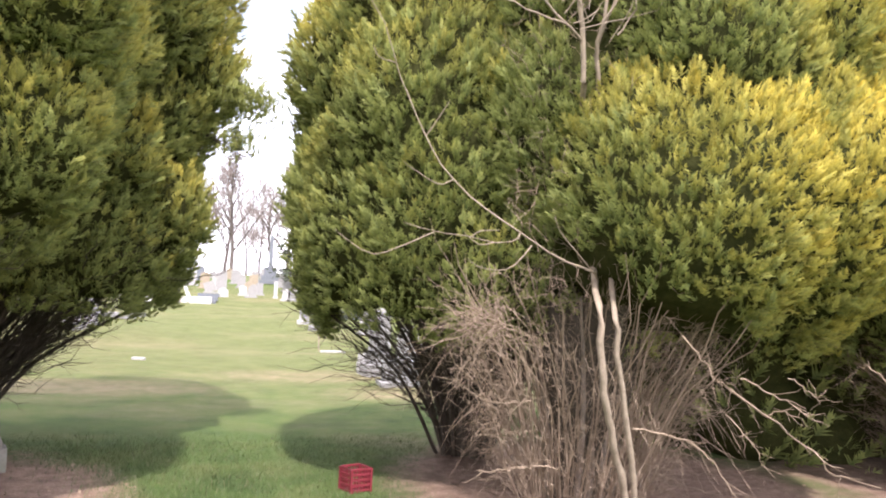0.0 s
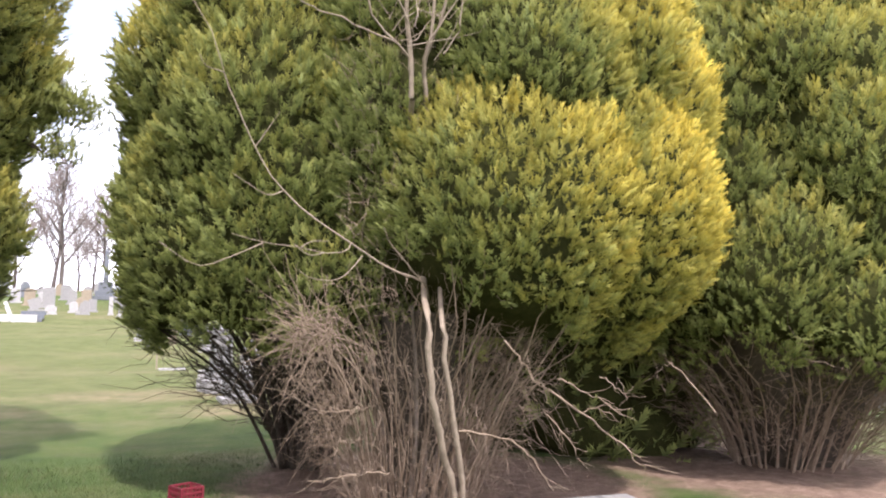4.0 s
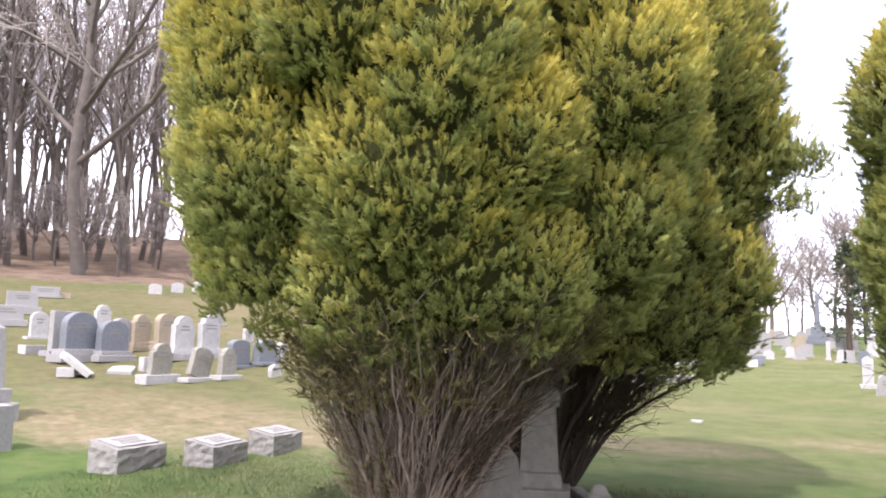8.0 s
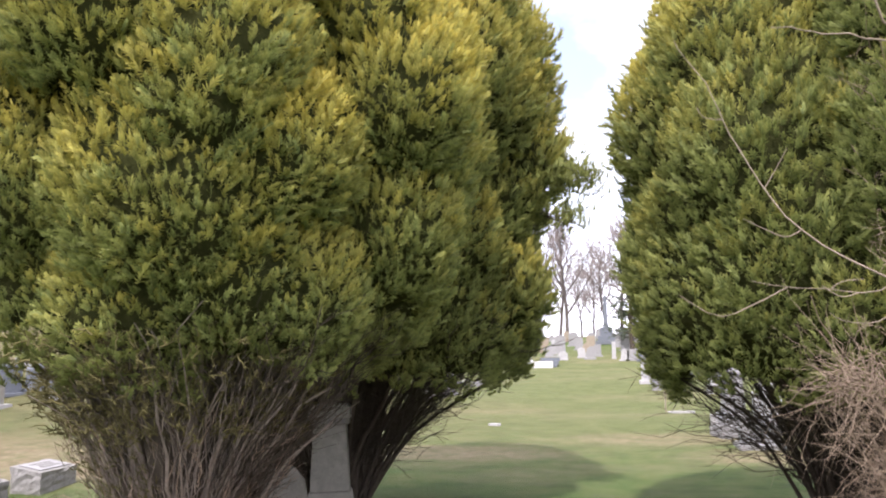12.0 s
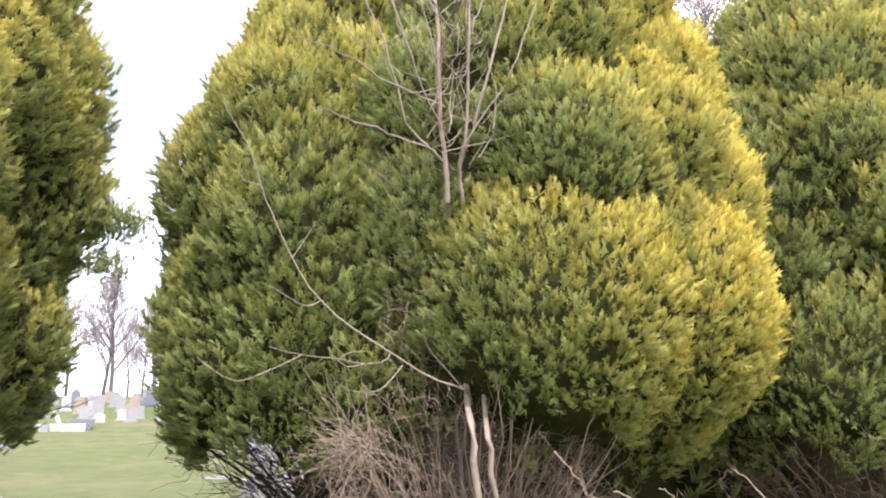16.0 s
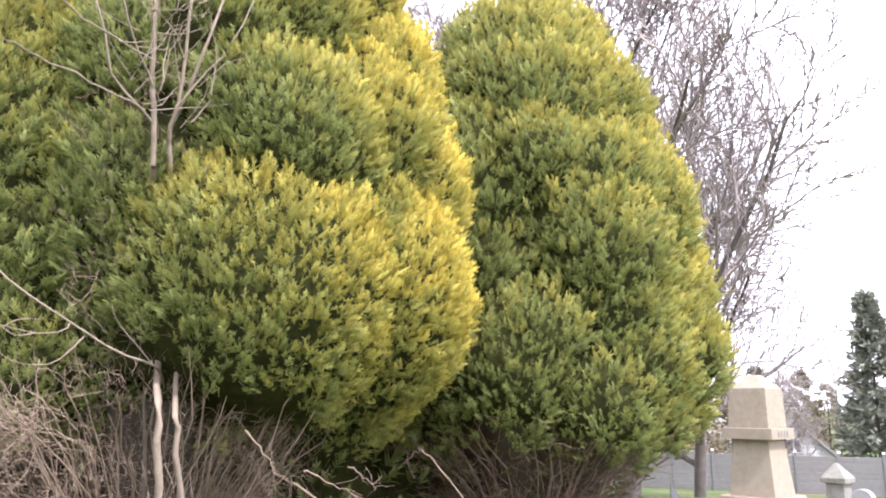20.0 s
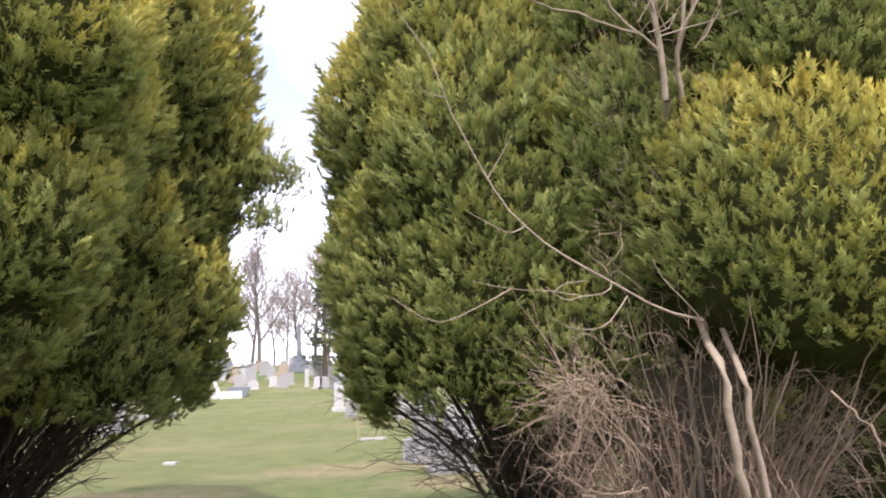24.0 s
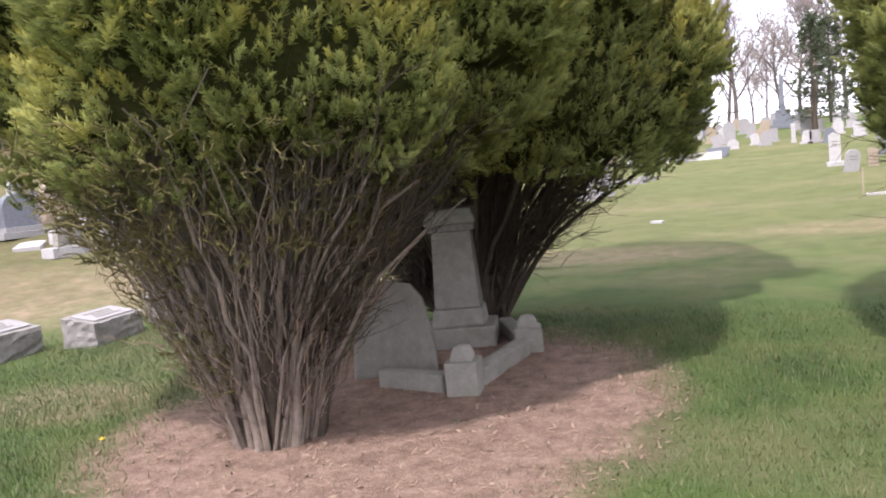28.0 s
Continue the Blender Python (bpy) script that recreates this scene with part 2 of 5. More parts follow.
def ground_material():
    m, t, b = material("turf_and_soil")
    pos = t.nodes.new("ShaderNodeNewGeometry").outputs["Position"]
    green, straw, drift = grass_colour(t, pos)
    dry = ramp(t, drift, [(0.50, (0, 0, 0)), (0.66, (0.65, 0.65, 0.65))])
    for cx, cy, rx, ry in STRAW:
        dry = mix(t, 1.0, dry, ellipse_mask(t, pos, cx, cy, rx, ry, 0.5, 1.3), "LIGHTEN")
    breakup = ramp(t, noise_tex(t, pos, 3.2, 6, 0.7), [(0.3, (0.4, 0.4, 0.4)), (0.6, (1, 1, 1))])
    col = mix(t, mix(t, 1.0, dry, breakup, "MULTIPLY"), green, straw)
    soil = ramp(t, noise_tex(t, pos, 7.0, 7, 0.75), [(0.3, (0.12, 0.078, 0.058)), (0.5, (0.215, 0.145, 0.112)), (0.72, (0.35, 0.255, 0.20))])
    chips = ramp(t, noise_tex(t, pos, 70.0, 3, 0.7), [(0.56, (0, 0, 0)), (0.68, (0.7, 0.7, 0.7))])
    soil = mix(t, chips, soil, (0.46, 0.36, 0.27))
    bed = None
    for cx, cy, rx, ry in BEDS:
        e = ellipse_mask(t, pos, cx, cy, rx, ry, 0.16, 0.5)
        bed = e if bed is None else math_node(t, "MAXIMUM", bed, e)
    col = mix(t, bed, col, soil)
    thatch = ramp(t, noise_tex(t, pos, 2.2, 6, 0.7), [(0.3, (0.070, 0.064, 0.030)), (0.7, (0.150, 0.124, 0.066))])
    worn = math_node(t, "MULTIPLY", ellipse_mask(t, pos, -20.0, 19.0, 16.0, 11.0, 0.3, 0.8), 0.75)
    col = mix(t, worn, col, thatch)
    pale = ramp(t, noise_tex(t, pos, 1.7, 6, 0.7), [(0.3, (0.085, 0.092, 0.034)), (0.7, (0.165, 0.152, 0.072))])
    col = mix(t, math_node(t, "MULTIPLY", ellipse_mask(t, pos, -1.0, 27.0, 16.0, 15.5, 0.25, 0.7), 0.55), col, pale)
    col = mix(t, math_node(t, "MULTIPLY", ellipse_mask(t, pos, 19.0, 9.0, 11.0, 10.0, 0.25, 0.7), 0.6), col, pale)
    # leaf litter under the wood on the hill
    s = t.nodes.new("ShaderNodeSeparateXYZ")
    t.links.new(pos, s.inputs[0])
    hill = math_node(t, "SUBTRACT", math_node(t, "MULTIPLY", s.outputs[0], -0.74), math_node(t, "MULTIPLY", s.outputs[1], -0.67))
    hill = math_node(t, "ADD", hill, math_node(t, "MULTIPLY", noise_tex(t, pos, 0.3, 4, 0.6), 5.0))
    wood = ramp(t, math_node(t, "MULTIPLY", hill, 0.01), [(0.425, (0, 0, 0)), (0.445, (1, 1, 1))])
    floor_col = ramp(t, noise_tex(t, pos, 0.9, 6, 0.7), [(0.3, (0.085, 0.060, 0.044)), (0.7, (0.20, 0.145, 0.110))])
    col = mix(t, wood, col, floor_col)
    t.links.new(col, b.inputs["Base Color"])
    b.inputs["Roughness"].default_value = 0.95
    b.inputs["Specular IOR Level"].default_value = 0.15
    bumped(t, b, mix(t, 0.5, noise_tex(t, pos, 25, 5, 0.7), noise_tex(t, pos, 110, 3, 0.7)), 0.9, 0.03)
    return m


def blade_material():
    m, t, b = material("grass_blades")
    pos = t.nodes.new("ShaderNodeNewGeometry").outputs["Position"]
    green, straw, drift = grass_colour(t, pos)
    isl = t.nodes.new("ShaderNodeNewGeometry").outputs["Random Per Island"]
    col = mix(t, ramp(t, isl, [(0.78, (0, 0, 0)), (1.0, (0.6, 0.6, 0.6))]), green, straw)
    t.links.new(col, b.inputs["Base Color"])
    b.inputs["Roughness"].default_value = 0.7
    return m


GROUND = ground_material()
BLADES = blade_material()


# ---- mesh helpers ----
def mesh_np(name, verts, faces, mat, smooth=False):
    """A mesh from arrays of vertices and of faces that all have the same number of corners."""
    verts, faces = np.asarray(verts, np.float32), np.asarray(faces, np.int32)
    me = bpy.data.meshes.new(name)
    n, k = faces.shape
    me.vertices.add(len(verts))
    me.vertices.foreach_set("co", verts.ravel())
    me.loops.add(n * k)
    me.loops.foreach_set("vertex_index", faces.ravel())
    me.polygons.add(n)
    me.polygons.foreach_set("loop_start", np.arange(0, n * k, k, dtype=np.int32))
    me.polygons.foreach_set("use_smooth", np.full(n, smooth))
    me.update(calc_edges=True)
    me.materials.append(mat)
    return me


def under(ob, parent):
    ob.parent = parent
    return ob


def part(name, bm, mat, parent, label="", smooth=False):
    me = bpy.data.meshes.new(name)
    bmesh.ops.recalc_face_normals(bm, faces=bm.faces)
    bm.to_mesh(me)
    bm.free()
    me.materials.append(mat)
    if smooth:
        me.polygons.foreach_set("use_smooth", np.ones(len(me.polygons), bool))
    ob = new(name, me)
    if parent is not None:
        ob.parent = parent
    return tagged(ob, label)


def thing(name, m, label, category, group="", kind=""):
    ob = new(name)
    ob.matrix_world = m
    ob.empty_display_size = 0.2
    return tagged(ob, label, category, group, kind)


def box(sx, sy, sz, bevel=0.01, x=0, y=0, z=0, taper=1.0, bm=None, rot=None, seg=2):
    """A bevelled block that stands on z, narrowed to taper at its top."""
    own = bmesh.new()
    r = bmesh.ops.create_cube(own, size=1.0)
    for v in r["verts"]:
        k = taper if v.co.z > 0 else 1.0
        v.co = Vector((v.co.x * sx * k, v.co.y * sy * k, (v.co.z + 0.5) * sz))
    if bevel:
        bmesh.ops.bevel(own, geom=own.edges[:], offset=bevel, segments=seg, affect="EDGES", profile=0.6)
    m = Matrix.Translation((x, y, z)) @ (rot or Matrix.Identity(4))
    own.transform(m)
    if bm is None:
        return own
    tmp = bpy.data.meshes.new("tmp")
    own.to_mesh(tmp)
    own.free()
    bm.from_mesh(tmp)
    bpy.data.meshes.remove(tmp)
    return bm


def slab(profile, depth, bevel=0.012):
    """A tablet: an outline in x and z, pushed out along y, with eased edges."""
    bm = bmesh.new()
    f = bm.faces.new([bm.verts.new((x, -depth / 2, z)) for x, z in profile])
    r = bmesh.ops.extrude_face_region(bm, geom=[f])
    bmesh.ops.translate(bm, vec=(0, depth, 0), verts=[v for v in r["geom"] if isinstance(v, bmesh.types.BMVert)])
    bmesh.ops.recalc_face_normals(bm, faces=bm.faces)
    edges = [e for e in bm.edges if len(e.link_faces) == 2 and e.calc_face_angle(0) > 0.9]
    bmesh.ops.bevel(bm, geom=edges, offset=bevel, segments=2, affect="EDGES", profile=0.6)
    return bm


def outline(style, w, h):
    a = w / 2
    if style == "round":
        r = a
        return [(-a, 0), (a, 0)] + [(a * math.cos(u), h - r * 0.8 + r * 0.8 * math.sin(u)) for u in np.linspace(0, math.pi, 15)]
    if style == "segment":
        return [(-a, 0), (a, 0)] + [(a * math.cos(u), h - 0.22 * w + 0.22 * w * math.sin(u)) for u in np.linspace(0, math.pi, 13)]
    if style == "shoulder":
        s = a * 0.74
        return [(-a, 0), (a, 0), (a, h - 0.36 * w), (s, h - 0.34 * w)] + [(s * math.cos(u), h - 0.30 * w + 0.30 * w * math.sin(u)) for u in np.linspace(0, math.pi, 11)] + [(-s, h - 0.34 * w), (-a, h - 0.36 * w)]
    if style == "peak":
        return [(-a, 0), (a, 0), (a, h - 0.3 * w), (0, h), (-a, h - 0.3 * w)]
    return [(-a, 0), (a, 0), (a, h), (-a, h)]


def tube(points, radii, sides=5):
    """Vertices and quads of a tapering tube along points."""
    p = np.asarray(points, float)
    r = np.asarray(radii, float)
    d = np.gradient(p, axis=0)
    d /= np.linalg.norm(d, axis=1)[:, None] + 1e-9
    ref = np.where(np.abs(d[:, 2:3]) > 0.9, np.array([[1.0, 0, 0]]), np.array([[0, 0, 1.0]]))
    u = np.cross(d, ref)
    u /= np.linalg.norm(u, axis=1)[:, None] + 1e-9
    v = np.cross(d, u)
    a = np.linspace(0, 2 * math.pi, sides, endpoint=False)
    ring = u[:, None] * np.cos(a)[None, :, None] + v[:, None] * np.sin(a)[None, :, None]
    verts = (p[:, None] + ring * r[:, None, None]).reshape(-1, 3)
    n = len(p)
    i = np.arange(n - 1)[:, None] * sides
    j = np.arange(sides)[None, :]
    k = (j + 1) % sides
    faces = np.stack([i + j, i + k, i + k + sides, i + j + sides], -1).reshape(-1, 4)
    return verts, faces


class Heap:
    """Gathers tubes and blades into one mesh."""

    def __init__(self):
        self.v, self.f, self.n = [], [], 0

    def add(self, verts, faces):
        self.v.append(np.asarray(verts, np.float32))
        self.f.append(np.asarray(faces, np.int32) + self.n)
        self.n += len(verts)

    def mesh(self, name, mat, smooth=True):
        return mesh_np(name, np.concatenate(self.v), np.concatenate(self.f), mat, smooth)


def wander(rng, start, end, n=6, sway=0.06, sag=0.0):
    """Points of a crooked line from start to end."""
    start, end = np.asarray(start, float), np.asarray(end, float)
    s = np.linspace(0, 1, n)[:, None]
    p = start + (end - start) * s
    off = np.cumsum(rng.normal(0, 1, (n, 3)), axis=0)
    off -= off[0] + (off[-1] - off[0]) * s
    p += off * sway * np.linalg.norm(end - start) / math.sqrt(n)
    p[:, 2] -= sag * 4 * (s * (1 - s))[:, 0]
    return p


def smooth_line(points, n):
    """A round curve through points."""
    p = np.asarray(points, float)
    s = np.linspace(0, len(p) - 1, n)
    out = []
    for v in s:
        i = min(int(v), len(p) - 2)
        f = v - i
        a, b, c, d = p[max(i - 1, 0)], p[i], p[i + 1], p[min(i + 2, len(p) - 1)]
        out.append(0.5 * (2 * b + (c - a) * f + (2 * a - 5 * b + 4 * c - d) * f * f + (3 * b - a - 3 * c + d) * f ** 3))
    return np.array(out)


# ---- the ground ----
def ease(a, b, v):
    s = np.clip((v - a) / (b - a), 0, 1)
    return s * s * (3 - 2 * s)


def ground_height(x, y):
    """Flat by the evergreens, rising gently ahead and steeply to the wood, falling towards the houses."""
    x, y = np.asarray(x, float), np.asarray(y, float)
    r = np.hypot(x, y)
    az = np.degrees(np.arctan2(-x, y))
    mid = np.interp(r, [11, 20, 26, 32, 36, 45, 60, 120, 3000], [0, 0.17, 0.55, 1.0, 1.4, 2.1, 2.9, 3.4, 3.4])
    left = np.interp(r, [11, 14, 17.5, 21, 38, 45, 70, 100, 200, 3000], [0, 0.25, 0.70, 1.25, 3.8, 5.0, 10.5, 12.5, 12.5, 12.5])
    right = np.interp(r, [10, 15, 30, 45, 70, 90, 3000], [0, -0.35, -1.5, -2.6, -5.0, -6.5, -7.0])
    wl = ease(14, 36, az) * (1 - ease(100, 150, az))
    wr = ease(-14, -40, az) * (1 - ease(-130, -175, az))
    back = 1 - ease(100, 170, np.abs(az))
    z = (mid * (1 - wl - wr) + left * wl + right * wr) * back
    return z + 0.02 * np.sin(x * 0.9 + 1.3) * np.cos(y * 0.7) * ease(8, 14, r)


def gh(x, y):
    return float(ground_height(x, y))


def build_ground():
    ring = np.r_[np.linspace(0.0, 14, 70), 14 + np.cumsum(np.geomspace(0.25, 8, 70)), 320, 480, 800, 1500, 3000]
    ang = np.linspace(0, 2 * math.pi, 241)[:-1]
    gx, gy = np.outer(ring[1:], np.cos(ang)), np.outer(ring[1:], np.sin(ang))
    v = np.stack([gx, gy, ground_height(gx, gy)], -1).reshape(-1, 3)
    v = np.r_[v, [[0, 0, 0]]]
    n, k = len(ring) - 1, 240
    i, j = np.arange(n - 1)[:, None] * k, np.arange(k)[None, :]
    q = np.stack([i + j, i + k + j, i + k + (j + 1) % k, i + (j + 1) % k], -1).reshape(-1, 4)
    c = np.array([[n * k, a, (a + 1) % k, (a + 1) % k] for a in range(k)])[:, :3]
    me = bpy.data.meshes.new("ground")
    me.from_pydata(v.tolist(), [], q.tolist() + c.tolist())
    me.polygons.foreach_set("use_smooth", np.ones(len(me.polygons), bool))
    me.materials.append(GROUND)
    tagged(new("ground", me), "patchy spring lawn with straw-coloured and bare soil patches", "ground", kind="structure")


build_ground()


# ---- evergreens ----
def spray_shape(rng, leaflets=13):
    """A flat feathery fan of scale-leaf branchlets: slim triangles in side, axis and normal, with the distance to the tip."""
    v, f, tip = [], [], []
    for i in range(leaflets):
        k = i / (leaflets - 1)
        at = 0.68 * k
        ang = (1 if i % 2 else -1) * (0.98 - 0.70 * k) + rng.normal(0, 0.16)
        ln = (0.40 - 0.08 * k) * rng.uniform(0.75, 1.25)
        wd = 0.052 * rng.uniform(0.75, 1.25)
        d, s = np.array([math.sin(ang), math.cos(ang)]), np.array([math.cos(ang), -math.sin(ang)])
        b = np.array([0, at])
        lift = rng.normal(0, 0.10)
        for q, h, tp in ((b + s * wd, 0, 0.15), (b - s * wd, 0.02, 0.15), (b + d * ln, lift, 1.0)):
            v.append((*q, h))
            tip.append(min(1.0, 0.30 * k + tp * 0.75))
        f.append([3 * i, 3 * i + 1, 3 * i + 2])
    return np.array(v), np.array(f), np.array(tip)


def unit(v):
    return v / (np.linalg.norm(v, axis=-1, keepdims=True) + 1e-9)


def ripple(p):
    """Small billows over the lobes, from -1 to 1."""
    x, y, z = p[..., 0], p[..., 1], p[..., 2]
    a = np.sin(7.3 * x + 2.1 * np.sin(5.1 * y + 1.0)) * np.sin(6.1 * y + 1.7 * np.sin(4.3 * z)) + np.sin(5.7 * z + 2.3 * np.sin(6.2 * x + 0.7))
    b = np.sin(17.3 * x + 1.9 * np.sin(11.0 * z)) * np.sin(15.1 * y + 1.1) + np.sin(13.7 * z + 2.0 * np.sin(14.0 * y))
    c = np.sin(33.0 * x + 2.2 * np.sin(21.0 * z)) * np.sin(31.0 * y + 1.1) + 0.8 * np.sin(27.0 * z + 2.4 * np.sin(25.0 * x + 9.0 * y))
    return 0.30 * a + 0.17 * b + 0.16 * c


def hem(p, tilt=0.0):
    """How far the lower rim of a crown sags or lifts round about; tilt: how steeply it falls along x."""
    a = np.arctan2(p[..., 1], p[..., 0])
    return 0.07 * np.sin(2 * a + 0.6) + 0.07 * np.sin(5 * a + 1.9) + 0.05 * np.sin(11 * a) - tilt * p[..., 0]


def knob_points(rng, c, rad, spacing):
    """Even points over every lobe: the lobe's number, the outward way and the place of each knob of foliage."""
    pick, way = [], []
    for k, r in enumerate(rad):
        m = int(4 * math.pi * r[0] * r[2] / spacing ** 2)
        i = np.arange(m) + 0.5
        z = 1 - 2 * i / m
        a = i * 2.39996 + rng.uniform(0, 6.28)
        q = np.sqrt(1 - z * z)
        n = np.stack([q * np.cos(a), q * np.sin(a), z], -1) + rng.normal(0, 0.28 * spacing / r[0], (m, 3))
        way.append(unit(n))
        pick.append(np.full(m, k))
    pick, way = np.concatenate(pick), np.concatenate(way)
    return pick, way, c[pick] + way * rad[pick]


def crown_mesh(rng, profile, lobes, spacing, fans, sun_gold_side, gold, bare=(), keys=(), lobe_size=1.0, squash=(1.0, 1.0), back=(0, 1), tilt=0.0):
    """Foliage of one evergreen about its own axis: lobes over a turned profile, covered with rounded knobs of upright
    fans, and a dark mass inside painted as shade.
    """
    pz, pr = np.array(profile).T
    zs = np.linspace(pz[0], pz[-1], 400)
    rs = np.interp(zs, pz, pr)
    cum = np.cumsum(rs + 0.25)
    c, rad, lrnd = [], [], []
    for kx, ky, kz, kr, kg in keys:
        c.append((kx, ky, kz))
        rad.append((kr, kr, kr * 1.05))
        lrnd.append(kg)
    for i in range(lobes):
        z = np.interp((i + 0.5) / lobes * cum[-1], cum, zs) + rng.normal(0, 0.10)
        r = np.interp(z, pz, pr)
        a = i * 2.39996 + rng.normal(0, 0.25)
        lr = lobe_size * min(rng.uniform(0.55, 1.0), 0.24 + 0.40 * r)
        z = max(z, pz[0] + 0.7 * lr)
        r = np.interp(z, pz, pr)
        z = min(z, pz[-1] - 1.0 * lr)
        rr = max(r * rng.uniform(0.92, 1.03) - lr * 0.98, 0)
        q = np.array((rr * math.cos(a) * squash[0], rr * math.sin(a) * squash[1], z))
        edge = q + lr * np.array((math.cos(a), math.sin(a), 0.25))
        if any(np.linalg.norm(edge - np.array(k[:3])) < 0.92 * k[3] for k in keys):
            continue
        c.append(tuple(q))
        rad.append((lr, lr, lr * rng.uniform(0.95, 1.2)))
        lrnd.append(rng.normal(0, 0.05))
    c, rad, lrnd = np.array(c), np.array(rad), np.array(lrnd)
    pick, n, p = knob_points(rng, c, rad, spacing)
    m = len(p)
    rim = pz[0] + hem(p, tilt)
    radial = np.hypot(p[:, 0] / squash[0], p[:, 1] / squash[1])
    keep = rng.random(m) < np.where((0.6 * n[:, :2] + 0.8 * p[:, :2] / pr.max()) @ np.array(back) > 0.45, 0.22, 1.0)
    keep &= (radial > np.interp(p[:, 2], pz, pr) * 0.60) & (n[:, 2] > -0.85)
    keep &= p[:, 2] > rim - 0.14 + rng.uniform(0, 0.26, m)
    for bx, by, bz, br in bare:
        keep &= ((p - np.array([bx, by, bz])) ** 2).sum(1) > br * br * rng.uniform(0.6, 1.25, m)
    p, n, pick = p[keep], n[keep], pick[keep]
    free = np.ones(len(p), bool)
    for k in range(len(c)):
        free &= (pick == k) | ((((p - c[k]) / rad[k]) ** 2).sum(1) > 0.93)
    p, n, pick = p[free], n[free], pick[free]
    m = len(p)
    up = np.array([0, 0, 1.0])
    kr = spacing * rng.uniform(0.55, 1.0, m)
    p = p + n * (spacing * (rng.normal(-0.35, 0.16, m) + 0.22 * ripple(p)))[:, None]
    reach = np.hypot(p[:, 0], p[:, 1]) / pr.max()
    # lobe tops, upper crown and one side get more gold, as painted sunlight
    side_gold = (0.45 * n[:, :2] + 0.75 * p[:, :2] / pr.max()) @ np.array(sun_gold_side)
    sunlit_gold = gold[0] + gold[1] * n[:, 2] + side_gold + lrnd[pick] + rng.normal(0, 0.11, m) + gold[2] * (p[:, 2] - pz[0]) / (pz[-1] - pz[0])
    axis0 = unit(0.62 * n + 0.10 * reach[:, None] * n + up * rng.uniform(0.55, 1.05, (m, 1)) + rng.normal(0, 0.16, (m, 3)))
    krnd = rng.random(m)
    p, n, kr, sunlit_gold, axis0, krnd = (np.repeat(q, fans, 0) for q in (p, n, kr, sunlit_gold, axis0, krnd))
    m = len(p)
    # the fans of a knob spread from one point into a rounded head
    axis = unit(axis0 + 0.60 * unit(rng.normal(0, 1, (m, 3))) * rng.uniform(0.2, 1.0, (m, 1)) + 0.12 * n)
    b = p + rng.normal(0, 0.42, (m, 3)) * kr[:, None] - axis0 * (0.5 * kr)[:, None]
    side = unit(np.cross(axis, unit(0.35 * n + rng.normal(0, 0.6, (m, 3)))))
    nor = np.cross(side, axis)
    sz = kr * rng.uniform(0.80, 1.30, m)
    lead = (axis * axis0).sum(1)
    sunlit_gold = np.clip(sunlit_gold + 0.30 * (lead - 0.85) + rng.normal(0, 0.06, m), 0, 1)
    rnd = 0.6 * krnd + 0.4 * rng.random(m)
    shapes = [spray_shape(rng) for _ in range(8)]
    kind = rng.integers(0, 8, m)
    V, F, A, B, base = [], [], [], [], 0
    for k, (sv, sf, st) in enumerate(shapes):
        s = np.flatnonzero(kind == k)
        w = sv[None] * sz[s, None, None]
        vv = b[s, None] + w[..., 0:1] * side[s, None] + w[..., 1:2] * axis[s, None] + w[..., 2:3] * nor[s, None]
        V.append(vv.reshape(-1, 3))
        F.append((sf[None] + (np.arange(len(s)) * len(sv))[:, None, None]).reshape(-1, 3) + base)
        base += len(s) * len(sv)
        B.append(unit(0.7 * n[s, None] + 0.6 * (vv - p[s, None]) / kr[s, None, None]).reshape(-1, 3))
        full = np.ones((len(s), len(st)))
        A.append(np.stack([full * st, full * sunlit_gold[s, None], full * rnd[s, None], full], -1).reshape(-1, 4))
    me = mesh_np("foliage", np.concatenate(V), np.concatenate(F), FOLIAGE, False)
    at = me.color_attributes.new("leaf_sun_tone", "FLOAT_COLOR", "POINT")
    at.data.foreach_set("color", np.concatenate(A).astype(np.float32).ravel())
    at = me.attributes.new("billow", "FLOAT_VECTOR", "POINT")
    at.data.foreach_set("vector", np.concatenate(B).astype(np.float32).ravel())
    # near-black mass, shade put into colour: the lobes again, smaller, round a turned middle
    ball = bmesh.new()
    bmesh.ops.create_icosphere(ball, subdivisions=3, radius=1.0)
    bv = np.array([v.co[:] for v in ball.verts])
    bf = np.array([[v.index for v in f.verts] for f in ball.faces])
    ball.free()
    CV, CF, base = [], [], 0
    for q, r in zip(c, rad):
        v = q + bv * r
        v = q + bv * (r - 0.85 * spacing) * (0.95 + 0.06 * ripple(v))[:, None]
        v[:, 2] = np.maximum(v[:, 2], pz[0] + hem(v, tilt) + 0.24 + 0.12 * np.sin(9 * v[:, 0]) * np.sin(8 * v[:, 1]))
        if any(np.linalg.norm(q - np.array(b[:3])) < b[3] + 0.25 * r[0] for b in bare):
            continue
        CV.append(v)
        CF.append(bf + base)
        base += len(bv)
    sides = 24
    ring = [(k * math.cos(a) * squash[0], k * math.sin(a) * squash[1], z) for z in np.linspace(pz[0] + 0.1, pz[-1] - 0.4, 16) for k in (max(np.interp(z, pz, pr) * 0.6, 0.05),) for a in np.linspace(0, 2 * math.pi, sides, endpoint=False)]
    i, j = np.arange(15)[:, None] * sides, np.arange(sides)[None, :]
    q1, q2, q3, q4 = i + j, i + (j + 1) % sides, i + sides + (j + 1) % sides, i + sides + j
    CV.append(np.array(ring))
